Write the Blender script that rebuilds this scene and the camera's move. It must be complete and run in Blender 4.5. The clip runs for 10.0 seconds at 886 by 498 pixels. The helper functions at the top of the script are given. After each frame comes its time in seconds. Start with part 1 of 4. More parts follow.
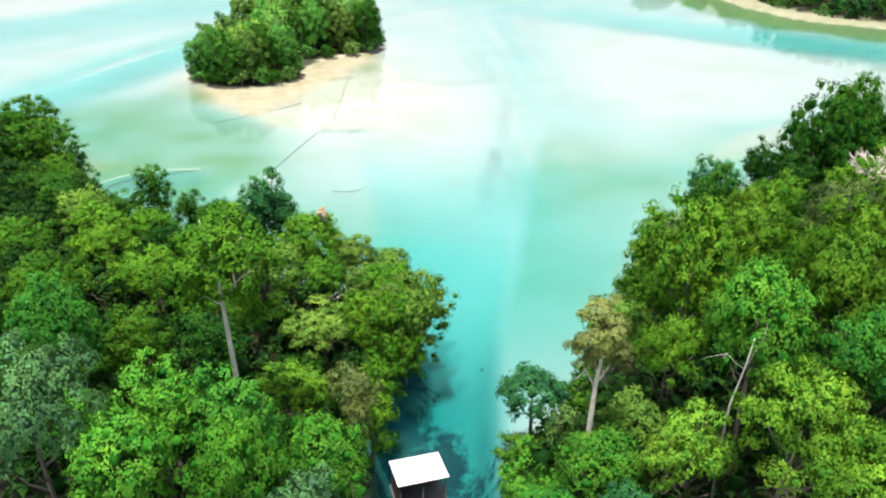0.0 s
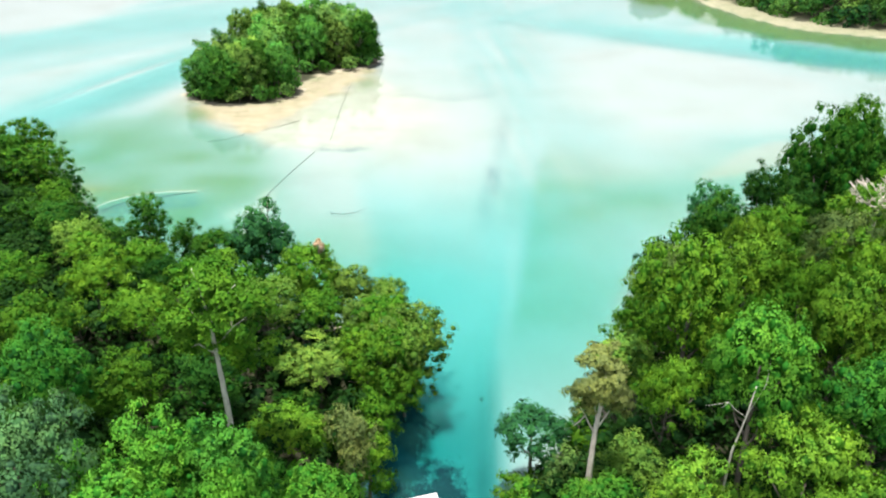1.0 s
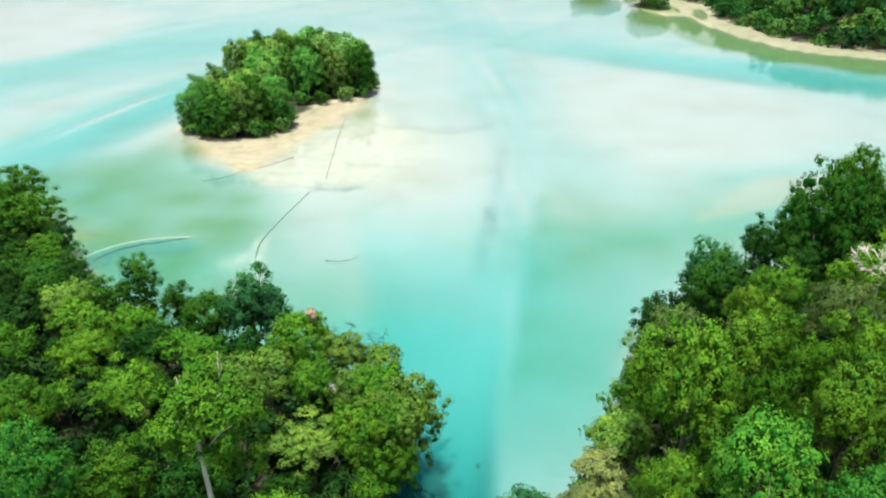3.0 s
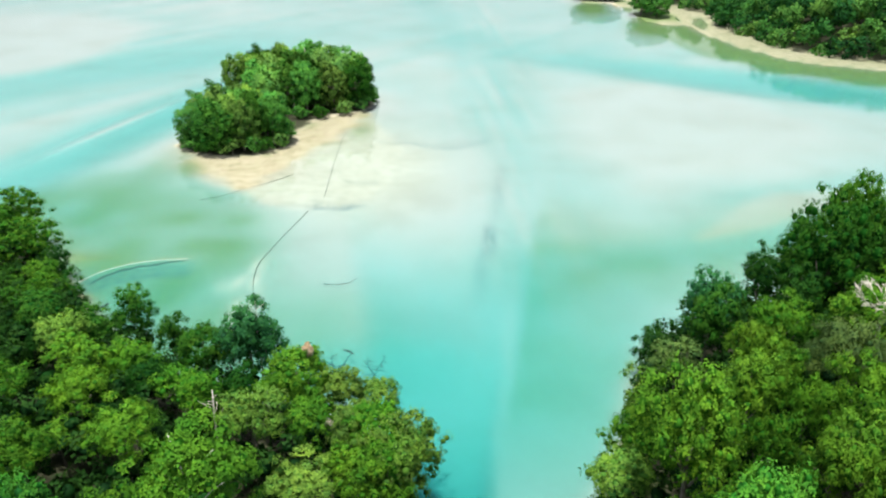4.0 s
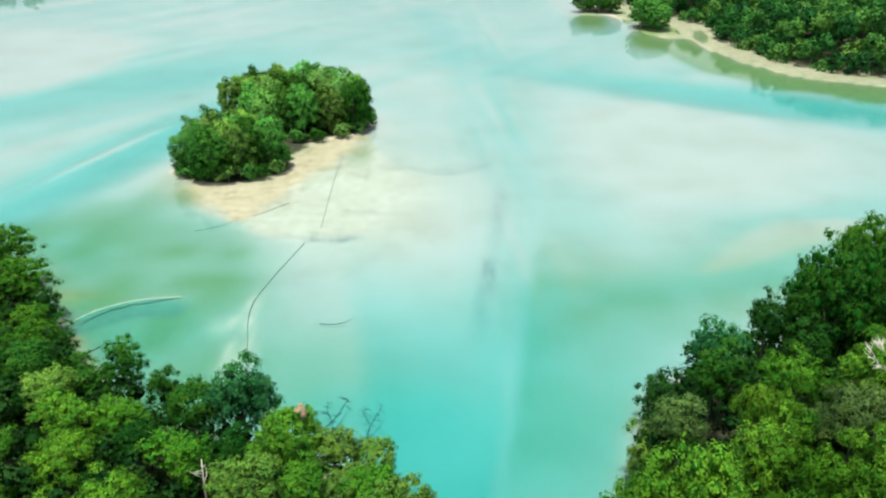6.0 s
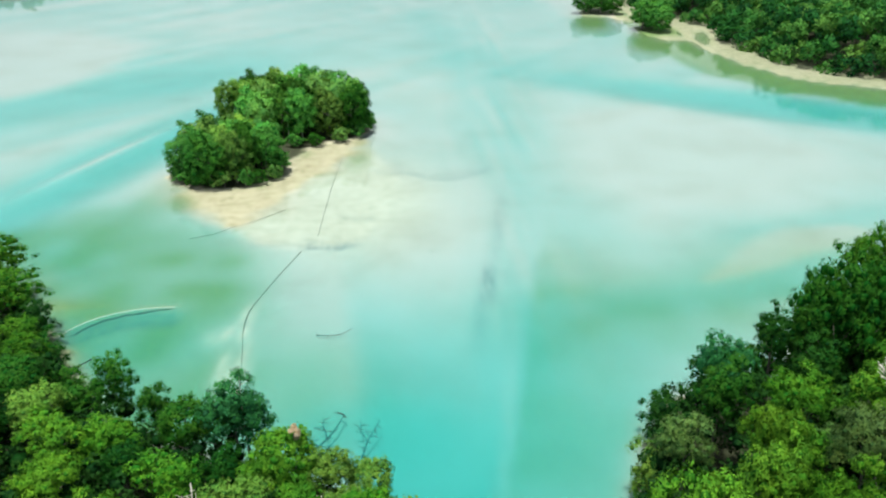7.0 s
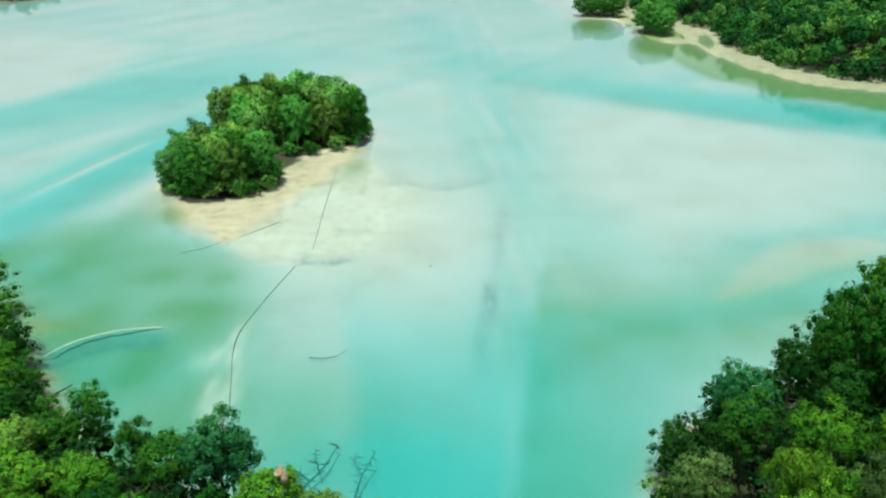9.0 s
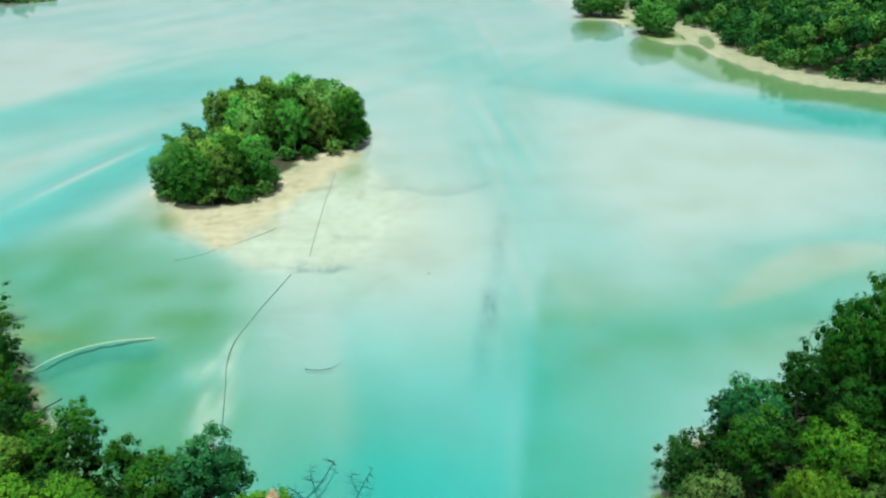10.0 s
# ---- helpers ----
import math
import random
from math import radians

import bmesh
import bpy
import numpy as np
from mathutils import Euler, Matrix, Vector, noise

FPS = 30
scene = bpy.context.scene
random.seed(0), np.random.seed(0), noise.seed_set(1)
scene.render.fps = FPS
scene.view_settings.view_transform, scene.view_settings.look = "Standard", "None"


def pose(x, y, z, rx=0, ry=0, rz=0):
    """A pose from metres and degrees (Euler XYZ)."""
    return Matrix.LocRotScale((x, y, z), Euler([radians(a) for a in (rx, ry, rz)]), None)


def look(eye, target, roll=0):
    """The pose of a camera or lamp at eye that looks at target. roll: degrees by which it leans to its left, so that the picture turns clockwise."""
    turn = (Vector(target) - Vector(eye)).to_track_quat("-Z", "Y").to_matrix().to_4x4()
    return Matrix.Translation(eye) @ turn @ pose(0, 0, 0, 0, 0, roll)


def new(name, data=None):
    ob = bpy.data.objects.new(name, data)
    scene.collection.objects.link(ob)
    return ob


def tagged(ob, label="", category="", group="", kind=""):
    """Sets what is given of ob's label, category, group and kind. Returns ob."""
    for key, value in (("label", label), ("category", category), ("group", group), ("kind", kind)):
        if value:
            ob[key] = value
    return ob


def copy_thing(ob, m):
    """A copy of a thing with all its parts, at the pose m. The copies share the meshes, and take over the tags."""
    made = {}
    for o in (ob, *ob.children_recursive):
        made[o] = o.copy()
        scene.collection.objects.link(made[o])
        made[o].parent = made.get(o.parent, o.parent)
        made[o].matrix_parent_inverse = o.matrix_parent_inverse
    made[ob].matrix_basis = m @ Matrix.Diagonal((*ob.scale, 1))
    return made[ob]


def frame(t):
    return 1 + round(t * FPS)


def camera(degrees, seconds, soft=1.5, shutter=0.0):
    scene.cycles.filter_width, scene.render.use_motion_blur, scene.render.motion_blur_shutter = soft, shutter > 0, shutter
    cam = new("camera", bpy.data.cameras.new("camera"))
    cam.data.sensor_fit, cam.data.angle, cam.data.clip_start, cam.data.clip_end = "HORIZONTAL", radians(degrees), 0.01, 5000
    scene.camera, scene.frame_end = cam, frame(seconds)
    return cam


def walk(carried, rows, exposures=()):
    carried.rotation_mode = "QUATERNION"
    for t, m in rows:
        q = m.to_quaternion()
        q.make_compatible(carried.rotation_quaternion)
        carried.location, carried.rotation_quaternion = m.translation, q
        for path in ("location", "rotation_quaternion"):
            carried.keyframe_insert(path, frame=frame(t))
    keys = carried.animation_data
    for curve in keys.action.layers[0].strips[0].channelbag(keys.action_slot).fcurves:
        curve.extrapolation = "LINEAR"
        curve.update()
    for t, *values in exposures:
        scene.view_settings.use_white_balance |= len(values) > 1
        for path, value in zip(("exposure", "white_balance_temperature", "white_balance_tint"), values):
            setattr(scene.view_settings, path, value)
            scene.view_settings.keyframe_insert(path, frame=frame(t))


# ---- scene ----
cam = camera(60.0, 10.0, soft=2.1)
PATH = [
    (0, (0.001, -7.0, 56.0), (-0.002, -5.218, 55.092), 1.1),
    (0.5, (0.17, -5.923, 57.205), (0.166, -4.138, 56.302), 0.9),
    (1, (0.278, -4.744, 58.564), (0.274, -2.957, 57.665), 0.7),
    (1.5, (0.437, -3.608, 60.02), (0.432, -1.819, 59.126), 0.5),
    (2, (0.555, -2.453, 61.553), (0.551, -0.662, 60.662), 0.4),
    (2.5, (0.744, -1.253, 63.05), (0.74, 0.539, 62.163), 0.3),
    (4, (1.186, 2.602, 67.346), (1.18, 4.399, 66.469), 0.1),
    (4.5, (1.322, 3.926, 68.789), (1.315, 5.725, 67.914), -0.0),
    (5, (1.434, 5.287, 70.192), (1.427, 7.086, 69.319), -0.1),
    (5.5, (1.556, 6.72, 71.425), (1.548, 8.52, 70.553), -0.2),
    (6, (1.635, 7.897, 71.847), (1.627, 9.698, 70.977), -0.2),
    (7.5, (1.999, 13.017, 72.156), (1.989, 14.818, 71.287), -0.3),
    (8, (1.988, 14.704, 72.131), (1.979, 16.506, 71.263), -0.3),
    (8.5, (2.046, 16.435, 71.956), (2.036, 18.237, 71.089), -0.4),
    (9, (2.112, 18.026, 71.908), (2.102, 19.828, 71.042), -0.4),
    (9.5, (2.163, 19.648, 71.93), (2.154, 21.451, 71.064), -0.5),
    (10, (2.347, 21.268, 71.857), (2.337, 23.071, 70.992), -0.6),
]
walk(cam, [(t, look(eye, target, roll)) for t, eye, target, roll in PATH], [(0, 0.44, 6700, 18), (2.5, 0.26, 6650, 15), (5, 0.10, 6500, 9), (10, -0.13, 6300, -2)])

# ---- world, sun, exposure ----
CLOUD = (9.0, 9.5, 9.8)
SUN_UP, SUN_FROM = 80.0, 205.0  # degrees above the horizon; compass bearing the light comes from, clockwise from +y
world = bpy.data.worlds.new("sky")
scene.world = world
world.use_nodes = True
wn, wl = world.node_tree.nodes, world.node_tree.links
sky = wn.new("ShaderNodeTexSky")
sky.sky_type, sky.sun_disc = "NISHITA", False
sky.sun_elevation, sky.sun_rotation = radians(SUN_UP), radians(SUN_FROM)
sky.air_density, sky.dust_density, sky.ozone_density = 1.0, 4.0, 1.0
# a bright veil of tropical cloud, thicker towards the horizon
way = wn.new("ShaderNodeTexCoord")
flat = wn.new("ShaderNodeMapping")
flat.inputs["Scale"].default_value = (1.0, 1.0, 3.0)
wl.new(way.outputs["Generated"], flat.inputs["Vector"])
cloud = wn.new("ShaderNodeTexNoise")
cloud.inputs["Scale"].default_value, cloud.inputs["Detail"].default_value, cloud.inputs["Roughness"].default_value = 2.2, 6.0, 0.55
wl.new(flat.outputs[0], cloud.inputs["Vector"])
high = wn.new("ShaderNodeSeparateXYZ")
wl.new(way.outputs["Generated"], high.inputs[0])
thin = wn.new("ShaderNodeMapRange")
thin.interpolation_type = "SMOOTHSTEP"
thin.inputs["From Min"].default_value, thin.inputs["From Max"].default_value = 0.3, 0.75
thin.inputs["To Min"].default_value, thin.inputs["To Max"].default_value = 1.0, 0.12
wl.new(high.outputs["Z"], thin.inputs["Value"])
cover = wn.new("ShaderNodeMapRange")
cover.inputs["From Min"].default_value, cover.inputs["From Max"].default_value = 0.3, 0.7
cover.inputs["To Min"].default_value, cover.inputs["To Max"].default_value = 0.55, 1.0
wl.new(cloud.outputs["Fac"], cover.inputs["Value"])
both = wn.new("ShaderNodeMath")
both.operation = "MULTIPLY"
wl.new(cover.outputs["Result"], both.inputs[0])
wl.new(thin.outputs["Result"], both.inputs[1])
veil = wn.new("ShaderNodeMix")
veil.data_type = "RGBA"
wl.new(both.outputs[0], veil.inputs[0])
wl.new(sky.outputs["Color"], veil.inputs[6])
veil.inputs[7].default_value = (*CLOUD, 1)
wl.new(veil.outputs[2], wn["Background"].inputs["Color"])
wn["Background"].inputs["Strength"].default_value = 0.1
sun_data = bpy.data.lights.new("sun", "SUN")
sun_data.energy, sun_data.angle, sun_data.color = 5.0, radians(4), (1.0, 0.96, 0.88)
sun = new("sun", sun_data)
az, el = radians(SUN_FROM), radians(SUN_UP)
sun.matrix_world = look((0, 0, 300), (-math.sin(az) * math.cos(el), -math.cos(az) * math.cos(el), 300 - math.sin(el)))


# ---- materials ----
def material(name):
    m = bpy.data.materials.new(name)
    m.use_nodes = True
    return m, m.node_tree.nodes, m.node_tree.links, m.node_tree.nodes["Principled BSDF"]


def ramp(nodes, stops):
    r = nodes.new("ShaderNodeValToRGB")
    e = r.color_ramp.elements
    while len(e) < len(stops):
        e.new(0.5)
    for k, (p, c) in enumerate(stops):
        e[k].position, e[k].color = p, (*c, 1)
    return r


def noise_node(nodes, links, scale, detail=4.0, rough=0.55, vector=None):
    n = nodes.new("ShaderNodeTexNoise")
    n.inputs["Scale"].default_value, n.inputs["Detail"].default_value, n.inputs["Roughness"].default_value = scale, detail, rough
    if vector is not None:
        links.new(vector, n.inputs["Vector"])
    return n


def mixed(nodes, links, kind, fac, a, b):
    """A colour mix; fac, a and b are sockets or values."""
    n = nodes.new("ShaderNodeMix")
    n.data_type, n.blend_type = "RGBA", kind
    for key, v in ((0, fac), (6, a), (7, b)):
        if hasattr(v, "links"):
            links.new(v, n.inputs[key])
        else:
            n.inputs[key].default_value = v if key == 0 else (*v, 1)
    return n.outputs[2]


def arith(nodes, links, op, a, b=0.0):
    n = nodes.new("ShaderNodeMath")
    n.operation = op
    for key, v in ((0, a), (1, b)):
        if hasattr(v, "links"):
            links.new(v, n.inputs[key])
        else:
            n.inputs[key].default_value = v
    return n.outputs[0]


def leaf_material():
    m, n, l, p = material("foliage")
    info, geo = n.new("ShaderNodeObjectInfo"), n.new("ShaderNodeNewGeometry")
    each = ramp(n, [(0.0, (0.84, 0.88, 0.84)), (0.5, (1.0, 1.0, 0.97)), (1.0, (1.2, 1.14, 0.9))])
    l.new(geo.outputs["Random Per Island"], each.inputs[0])
    col = mixed(n, l, "MULTIPLY", 1.0, info.outputs["Color"], each.outputs[0])
    coarse = noise_node(n, l, 0.45, 3, 0.6, geo.outputs["Position"])
    drift = ramp(n, [(0.3, (0.7, 0.8, 0.85)), (0.7, (1.3, 1.2, 0.9))])
    l.new(coarse.outputs["Fac"], drift.inputs[0])
    col = mixed(n, l, "MULTIPLY", 1.0, col, drift.outputs[0])
    # tone varies from puff to puff and carries painted shade on crown cores
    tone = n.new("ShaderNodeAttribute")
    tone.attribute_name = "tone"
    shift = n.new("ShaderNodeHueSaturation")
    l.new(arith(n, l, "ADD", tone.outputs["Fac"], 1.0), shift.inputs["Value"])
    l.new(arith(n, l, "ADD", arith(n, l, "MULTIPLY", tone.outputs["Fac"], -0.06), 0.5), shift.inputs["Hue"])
    l.new(col, shift.inputs["Color"])
    col = shift.outputs[0]
    l.new(col, p.inputs["Base Color"])
    p.inputs["Roughness"].default_value, p.inputs["Specular IOR Level"].default_value = 0.65, 0.04
    t = n.new("ShaderNodeBsdfTranslucent")
    l.new(mixed(n, l, "MULTIPLY", 1.0, col, (1.35, 1.25, 0.6)), t.inputs["Color"])
    mix = n.new("ShaderNodeMixShader")
    mix.inputs[0].default_value = 0.12
    l.new(p.outputs[0], mix.inputs[1])
    l.new(t.outputs[0], mix.inputs[2])
    l.new(mix.outputs[0], n["Material Output"].inputs["Surface"])
    return m


def bark_material(name, dark, light):
    m, n, l, p = material(name)
    tc = n.new("ShaderNodeTexCoord")
    st = n.new("ShaderNodeMapping")
    st.inputs["Scale"].default_value = (1, 1, 0.3)
    l.new(tc.outputs["Object"], st.inputs["Vector"])
    a = noise_node(n, l, 3.0, 6, 0.65, st.outputs[0])
    r = ramp(n, [(0.3, dark), (0.65, light)])
    l.new(a.outputs["Fac"], r.inputs[0])
    l.new(r.outputs[0], p.inputs["Base Color"])
    p.inputs["Roughness"].default_value = 0.85
    b = n.new("ShaderNodeBump")
    b.inputs["Strength"].default_value, b.inputs["Distance"].default_value = 0.5, 0.05
    l.new(a.outputs["Fac"], b.inputs["Height"])
    l.new(b.outputs[0], p.inputs["Normal"])
    return m


def plain(name, dark, light, scale, rough=0.8, metal=0.0, bump=0.3):
    m, n, l, p = material(name)
    tc = n.new("ShaderNodeTexCoord")
    a, f = noise_node(n, l, scale, 5, 0.6, tc.outputs["Object"]), noise_node(n, l, scale * 9, 3, 0.6, tc.outputs["Object"])
    mixv = arith(n, l, "ADD", arith(n, l, "MULTIPLY", a.outputs["Fac"], 0.7), arith(n, l, "MULTIPLY", f.outputs["Fac"], 0.3))
    r = ramp(n, [(0.3, dark), (0.7, light)])
    l.new(mixv, r.inputs[0])
    l.new(r.outputs[0], p.inputs["Base Color"])
    p.inputs["Roughness"].default_value, p.inputs["Metallic"].default_value = rough, metal
    b = n.new("ShaderNodeBump")
    b.inputs["Strength"].default_value, b.inputs["Distance"].default_value = bump, 0.02
    l.new(mixv, b.inputs["Height"])
    l.new(b.outputs[0], p.inputs["Normal"])
    return m


def ground_material():
    """Forest floor on land, pale sand on beaches and bed, with algae, weed and painted shade and reflections where the
    attributes say so.
    """
    m, n, l, p = material("ground")
    geo = n.new("ShaderNodeNewGeometry")
    soil_shade, algae, weed, wet, stain_shade = (n.new("ShaderNodeAttribute") for _ in range(5))
    stain_shade.attribute_name = "stain_shade"
    wet.attribute_name = "wet"
    soil_shade.attribute_name, algae.attribute_name, weed.attribute_name = "soil_shade", "algae", "weed"
    big = noise_node(n, l, 0.05, 5, 0.6, geo.outputs["Position"])
    fine = noise_node(n, l, 0.9, 6, 0.65, geo.outputs["Position"])
    sand = ramp(n, [(0.3, (0.47, 0.43, 0.31)), (0.5, (0.54, 0.50, 0.375)), (0.75, (0.58, 0.54, 0.42))])
    l.new(arith(n, l, "ADD", arith(n, l, "MULTIPLY", big.outputs["Fac"], 0.82), arith(n, l, "MULTIPLY", fine.outputs["Fac"], 0.18)), sand.inputs[0])
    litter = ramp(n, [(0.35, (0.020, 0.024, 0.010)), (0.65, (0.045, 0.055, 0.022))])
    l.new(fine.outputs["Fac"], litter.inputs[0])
    green = ramp(n, [(0.3, (0.098, 0.182, 0.050)), (0.7, (0.165, 0.258, 0.078))])
    l.new(fine.outputs["Fac"], green.inputs[0])
    mottle = noise_node(n, l, 0.33, 7, 0.68, geo.outputs["Position"])
    patches = ramp(n, [(0.36, (0.74, 0.77, 0.72)), (0.5, (1.0, 1.0, 1.0)), (0.66, (1.12, 1.14, 1.16))])
    l.new(mottle.outputs["Fac"], patches.inputs[0])
    drysand = mixed(n, l, "MULTIPLY", 1.0, sand.outputs[0], mixed(n, l, "MIX", wet.outputs["Fac"], patches.outputs[0], (1.0, 1.0, 1.0)))
    soaked = mixed(n, l, "MULTIPLY", wet.outputs["Fac"], drysand, (0.64, 0.78, 1.0))
    col = mixed(n, l, "MIX", algae.outputs["Fac"], soaked, green.outputs[0])
    patch = noise_node(n, l, 0.7, 7, 0.72, geo.outputs["Position"])
    clump = n.new("ShaderNodeMapRange")
    clump.inputs["From Min"].default_value, clump.inputs["From Max"].default_value = 1.12, 1.46
    l.new(arith(n, l, "ADD", weed.outputs["Fac"], arith(n, l, "MULTIPLY", patch.outputs["Fac"], 1.5)), clump.inputs["Value"])
    tangle = arith(n, l, "MULTIPLY", clump.outputs["Result"], arith(n, l, "MINIMUM", arith(n, l, "MULTIPLY", weed.outputs["Fac"], 2.5), 1.0))
    combed = n.new("ShaderNodeMapping")
    combed.inputs["Scale"].default_value = (1.0, 0.3, 1.0)
    l.new(geo.outputs["Position"], combed.inputs["Vector"])
    streak = noise_node(n, l, 0.8, 4, 0.6, combed.outputs[0])
    fleck = n.new("ShaderNodeMapRange")
    fleck.inputs["From Min"].default_value, fleck.inputs["From Max"].default_value = 0.36, 0.6
    fleck.inputs["To Min"].default_value = 0.35
    l.new(streak.outputs["Fac"], fleck.inputs["Value"])
    col = mixed(n, l, "MIX", arith(n, l, "MULTIPLY", stain_shade.outputs["Fac"], fleck.outputs["Result"]), col, (0.05, 0.13, 0.14))
    col = mixed(n, l, "MIX", tangle, col, (0.004, 0.030, 0.052))
    col = mixed(n, l, "MIX", soil_shade.outputs["Fac"], col, litter.outputs[0])
    l.new(col, p.inputs["Base Color"])
    p.inputs["Roughness"].default_value = 0.9
    b = n.new("ShaderNodeBump")
    b.inputs["Strength"].default_value, b.inputs["Distance"].default_value = 0.1, 0.03
    l.new(fine.outputs["Fac"], b.inputs["Height"])
    l.new(b.outputs[0], p.inputs["Normal"])
    return m


ABSORB = (0.36, 0.056, 0.056)  # per metre of depth
SCATTER = 0.13


def water_material():
    """Clear to milky lagoon water: absorption and scatter grow with the depth below, the surface mirrors by Fresnel."""
    m, n, l, p = material("lagoon_water")
    n.remove(p)
    depth = n.new("ShaderNodeAttribute")
    depth.attribute_name = "depth"
    rgb = n.new("ShaderNodeCombineColor")
    for k, a in enumerate(ABSORB):
        l.new(arith(n, l, "EXPONENT", arith(n, l, "MULTIPLY", depth.outputs["Fac"], -a)), rgb.inputs[k])
    clear = n.new("ShaderNodeBsdfTransparent")
    l.new(rgb.outputs[0], clear.inputs["Color"])
    milk = n.new("ShaderNodeBsdfDiffuse")
    milk.inputs["Color"].default_value = (0.07, 0.51, 0.46, 1)
    silt = n.new("ShaderNodeAttribute")
    silt.attribute_name = "silt"
    body = n.new("ShaderNodeMixShader")
    l.new(arith(n, l, "SUBTRACT", 1.0, arith(n, l, "EXPONENT", arith(n, l, "MULTIPLY", silt.outputs["Fac"], -SCATTER))), body.inputs[0])
    l.new(clear.outputs[0], body.inputs[1])
    l.new(milk.outputs[0], body.inputs[2])
    geo = n.new("ShaderNodeNewGeometry")
    r1 = noise_node(n, l, 0.5, 3, 0.55, geo.outputs["Position"])
    b = n.new("ShaderNodeBump")
    b.inputs["Strength"].default_value, b.inputs["Distance"].default_value = 0.001, 0.05
    l.new(r1.outputs["Fac"], b.inputs["Height"])
    shine = n.new("ShaderNodeBsdfGlossy")
    shine.inputs["Roughness"].default_value = 0.05
    l.new(b.outputs[0], shine.inputs["Normal"])
    fr = n.new("ShaderNodeFresnel")
    fr.inputs["IOR"].default_value = 1.33
    top = n.new("ShaderNodeMixShader")
    l.new(fr.outputs[0], top.inputs[0])
    l.new(body.outputs[0], top.inputs[1])
    l.new(shine.outputs[0], top.inputs[2])
    l.new(top.outputs[0], n["Material Output"].inputs["Surface"])
    return m


FOLIAGE = leaf_material()
BARK = bark_material("bark", (0.055, 0.05, 0.04), (0.19, 0.175, 0.145))
BARK_GREY = bark_material("grey_bark", (0.32, 0.34, 0.29), (0.58, 0.60, 0.54))
PALE_BARK = bark_material("pale_bark", (0.38, 0.35, 0.29), (0.72, 0.69, 0.62))
GROUND, WATER = ground_material(), water_material()
WHITE_SHEET = plain("white_roof_sheet", (0.74, 0.76, 0.78), (0.86, 0.87, 0.88), 0.5, 0.4, 0.0, 0.05)
GREY_SHEET = plain("old_grey_roof_sheet", (0.06, 0.065, 0.07), (0.16, 0.165, 0.17), 0.8, 0.6, 0.2, 0.2)
DARK_WOOD = plain("dark_wood", (0.02, 0.02, 0.02), (0.06, 0.058, 0.055), 1.5)
WET_WOOD = plain("waterlogged_wood", (0.008, 0.022, 0.020), (0.025, 0.045, 0.038), 1.5)
WEEDY_STONE = plain("weedy_stone", (0.10, 0.15, 0.13), (0.20, 0.26, 0.22), 1.5)
DRY_SAND = plain("damp_sand", (0.36, 0.38, 0.29), (0.50, 0.52, 0.42), 0.8)
PIPE_SKIN = plain("algae_covered_pipe", (0.15, 0.19, 0.16), (0.42, 0.44, 0.36), 0.9)

# ---- plan of the land ----
LEFT_BANK = [(-9, -400), (-9, 20), (-7.5, 40), (-6.5, 52), (-8, 58), (-6.5, 64), (-5, 70), (-5, 77), (-9, 83), (-15, 87), (-22, 90), (-30, 94), (-40, 98),
             (-50, 103), (-56, 110), (-63, 120), (-72, 131), (-86, 144), (-110, 158), (-160, 172), (-400, 190), (-1500, 150), (-1500, -400)]
RIGHT_BANK = [(9, -400), (9, 20), (7, 40), (7, 50), (9.5, 56), (14, 62), (19, 69), (22.5, 76), (25, 83), (28.5, 93), (32, 102), (38, 107), (47, 110),
              (56, 116), (64, 123), (74, 130), (90, 138), (115, 146), (150, 152), (260, 158), (1500, 140), (1500, -400)]
ISLAND = [(-71, 206), (-67, 198), (-57, 195), (-48, 196), (-42, 205), (-42, 219), (-36, 230), (-27, 237), (-23, 246), (-26, 256), (-36, 266), (-50, 268),
          (-63, 262), (-68, 248), (-64, 232), (-66, 219)]
ISLET_A = [(77, 475), (86, 465), (98, 467), (106, 479), (102, 495), (90, 501), (79, 491)]
ISLET_B = [(101, 422), (106, 409), (116, 409), (122, 422), (120, 440), (110, 444), (102, 435)]
EAST_SHORE = [(60, 700), (76, 590), (92, 548), (118, 515), (133, 462), (145, 424), (138, 394), (141, 373), (147, 343), (156, 326), (172, 315), (215, 290),
              (300, 265), (1500, 235), (1500, 900), (400, 1000)]
WEST_SHORE = [(-268, 575), (-300, 556), (-420, 520), (-1500, 500), (-1500, 900), (-500, 800)]
FAR_SHORE = [(-4000, 1300), (-800, 1150), (0, 1250), (900, 1100), (4000, 1200), (4000, 6000), (-4000, 6000)]
LANDS = (LEFT_BANK, RIGHT_BANK, ISLAND, ISLET_A, ISLET_B, EAST_SHORE, WEST_SHORE, FAR_SHORE)


def inside_by(poly, x, y):
    """Metres inside a polygon's outline (minus: outside)."""
    pts = np.array(poly, float)
    best, odd = np.full(x.shape, 1e9), np.zeros(x.shape, bool)
    for a, b in zip(pts, np.roll(pts, -1, 0)):
        d = b - a
        t = np.clip(((x - a[0]) * d[0] + (y - a[1]) * d[1]) / (d @ d), 0, 1)
        best = np.minimum(best, (x - a[0] - t * d[0]) ** 2 + (y - a[1] - t * d[1]) ** 2)
        cross = (a[1] > y) != (b[1] > y)
        odd ^= cross & (x < a[0] + d[0] * (y - a[1]) / (d[1] if d[1] else 1e-9))
    return np.where(odd, 1, -1) * np.sqrt(best)


LATTICE = np.random.RandomState(7).rand(256, 256)


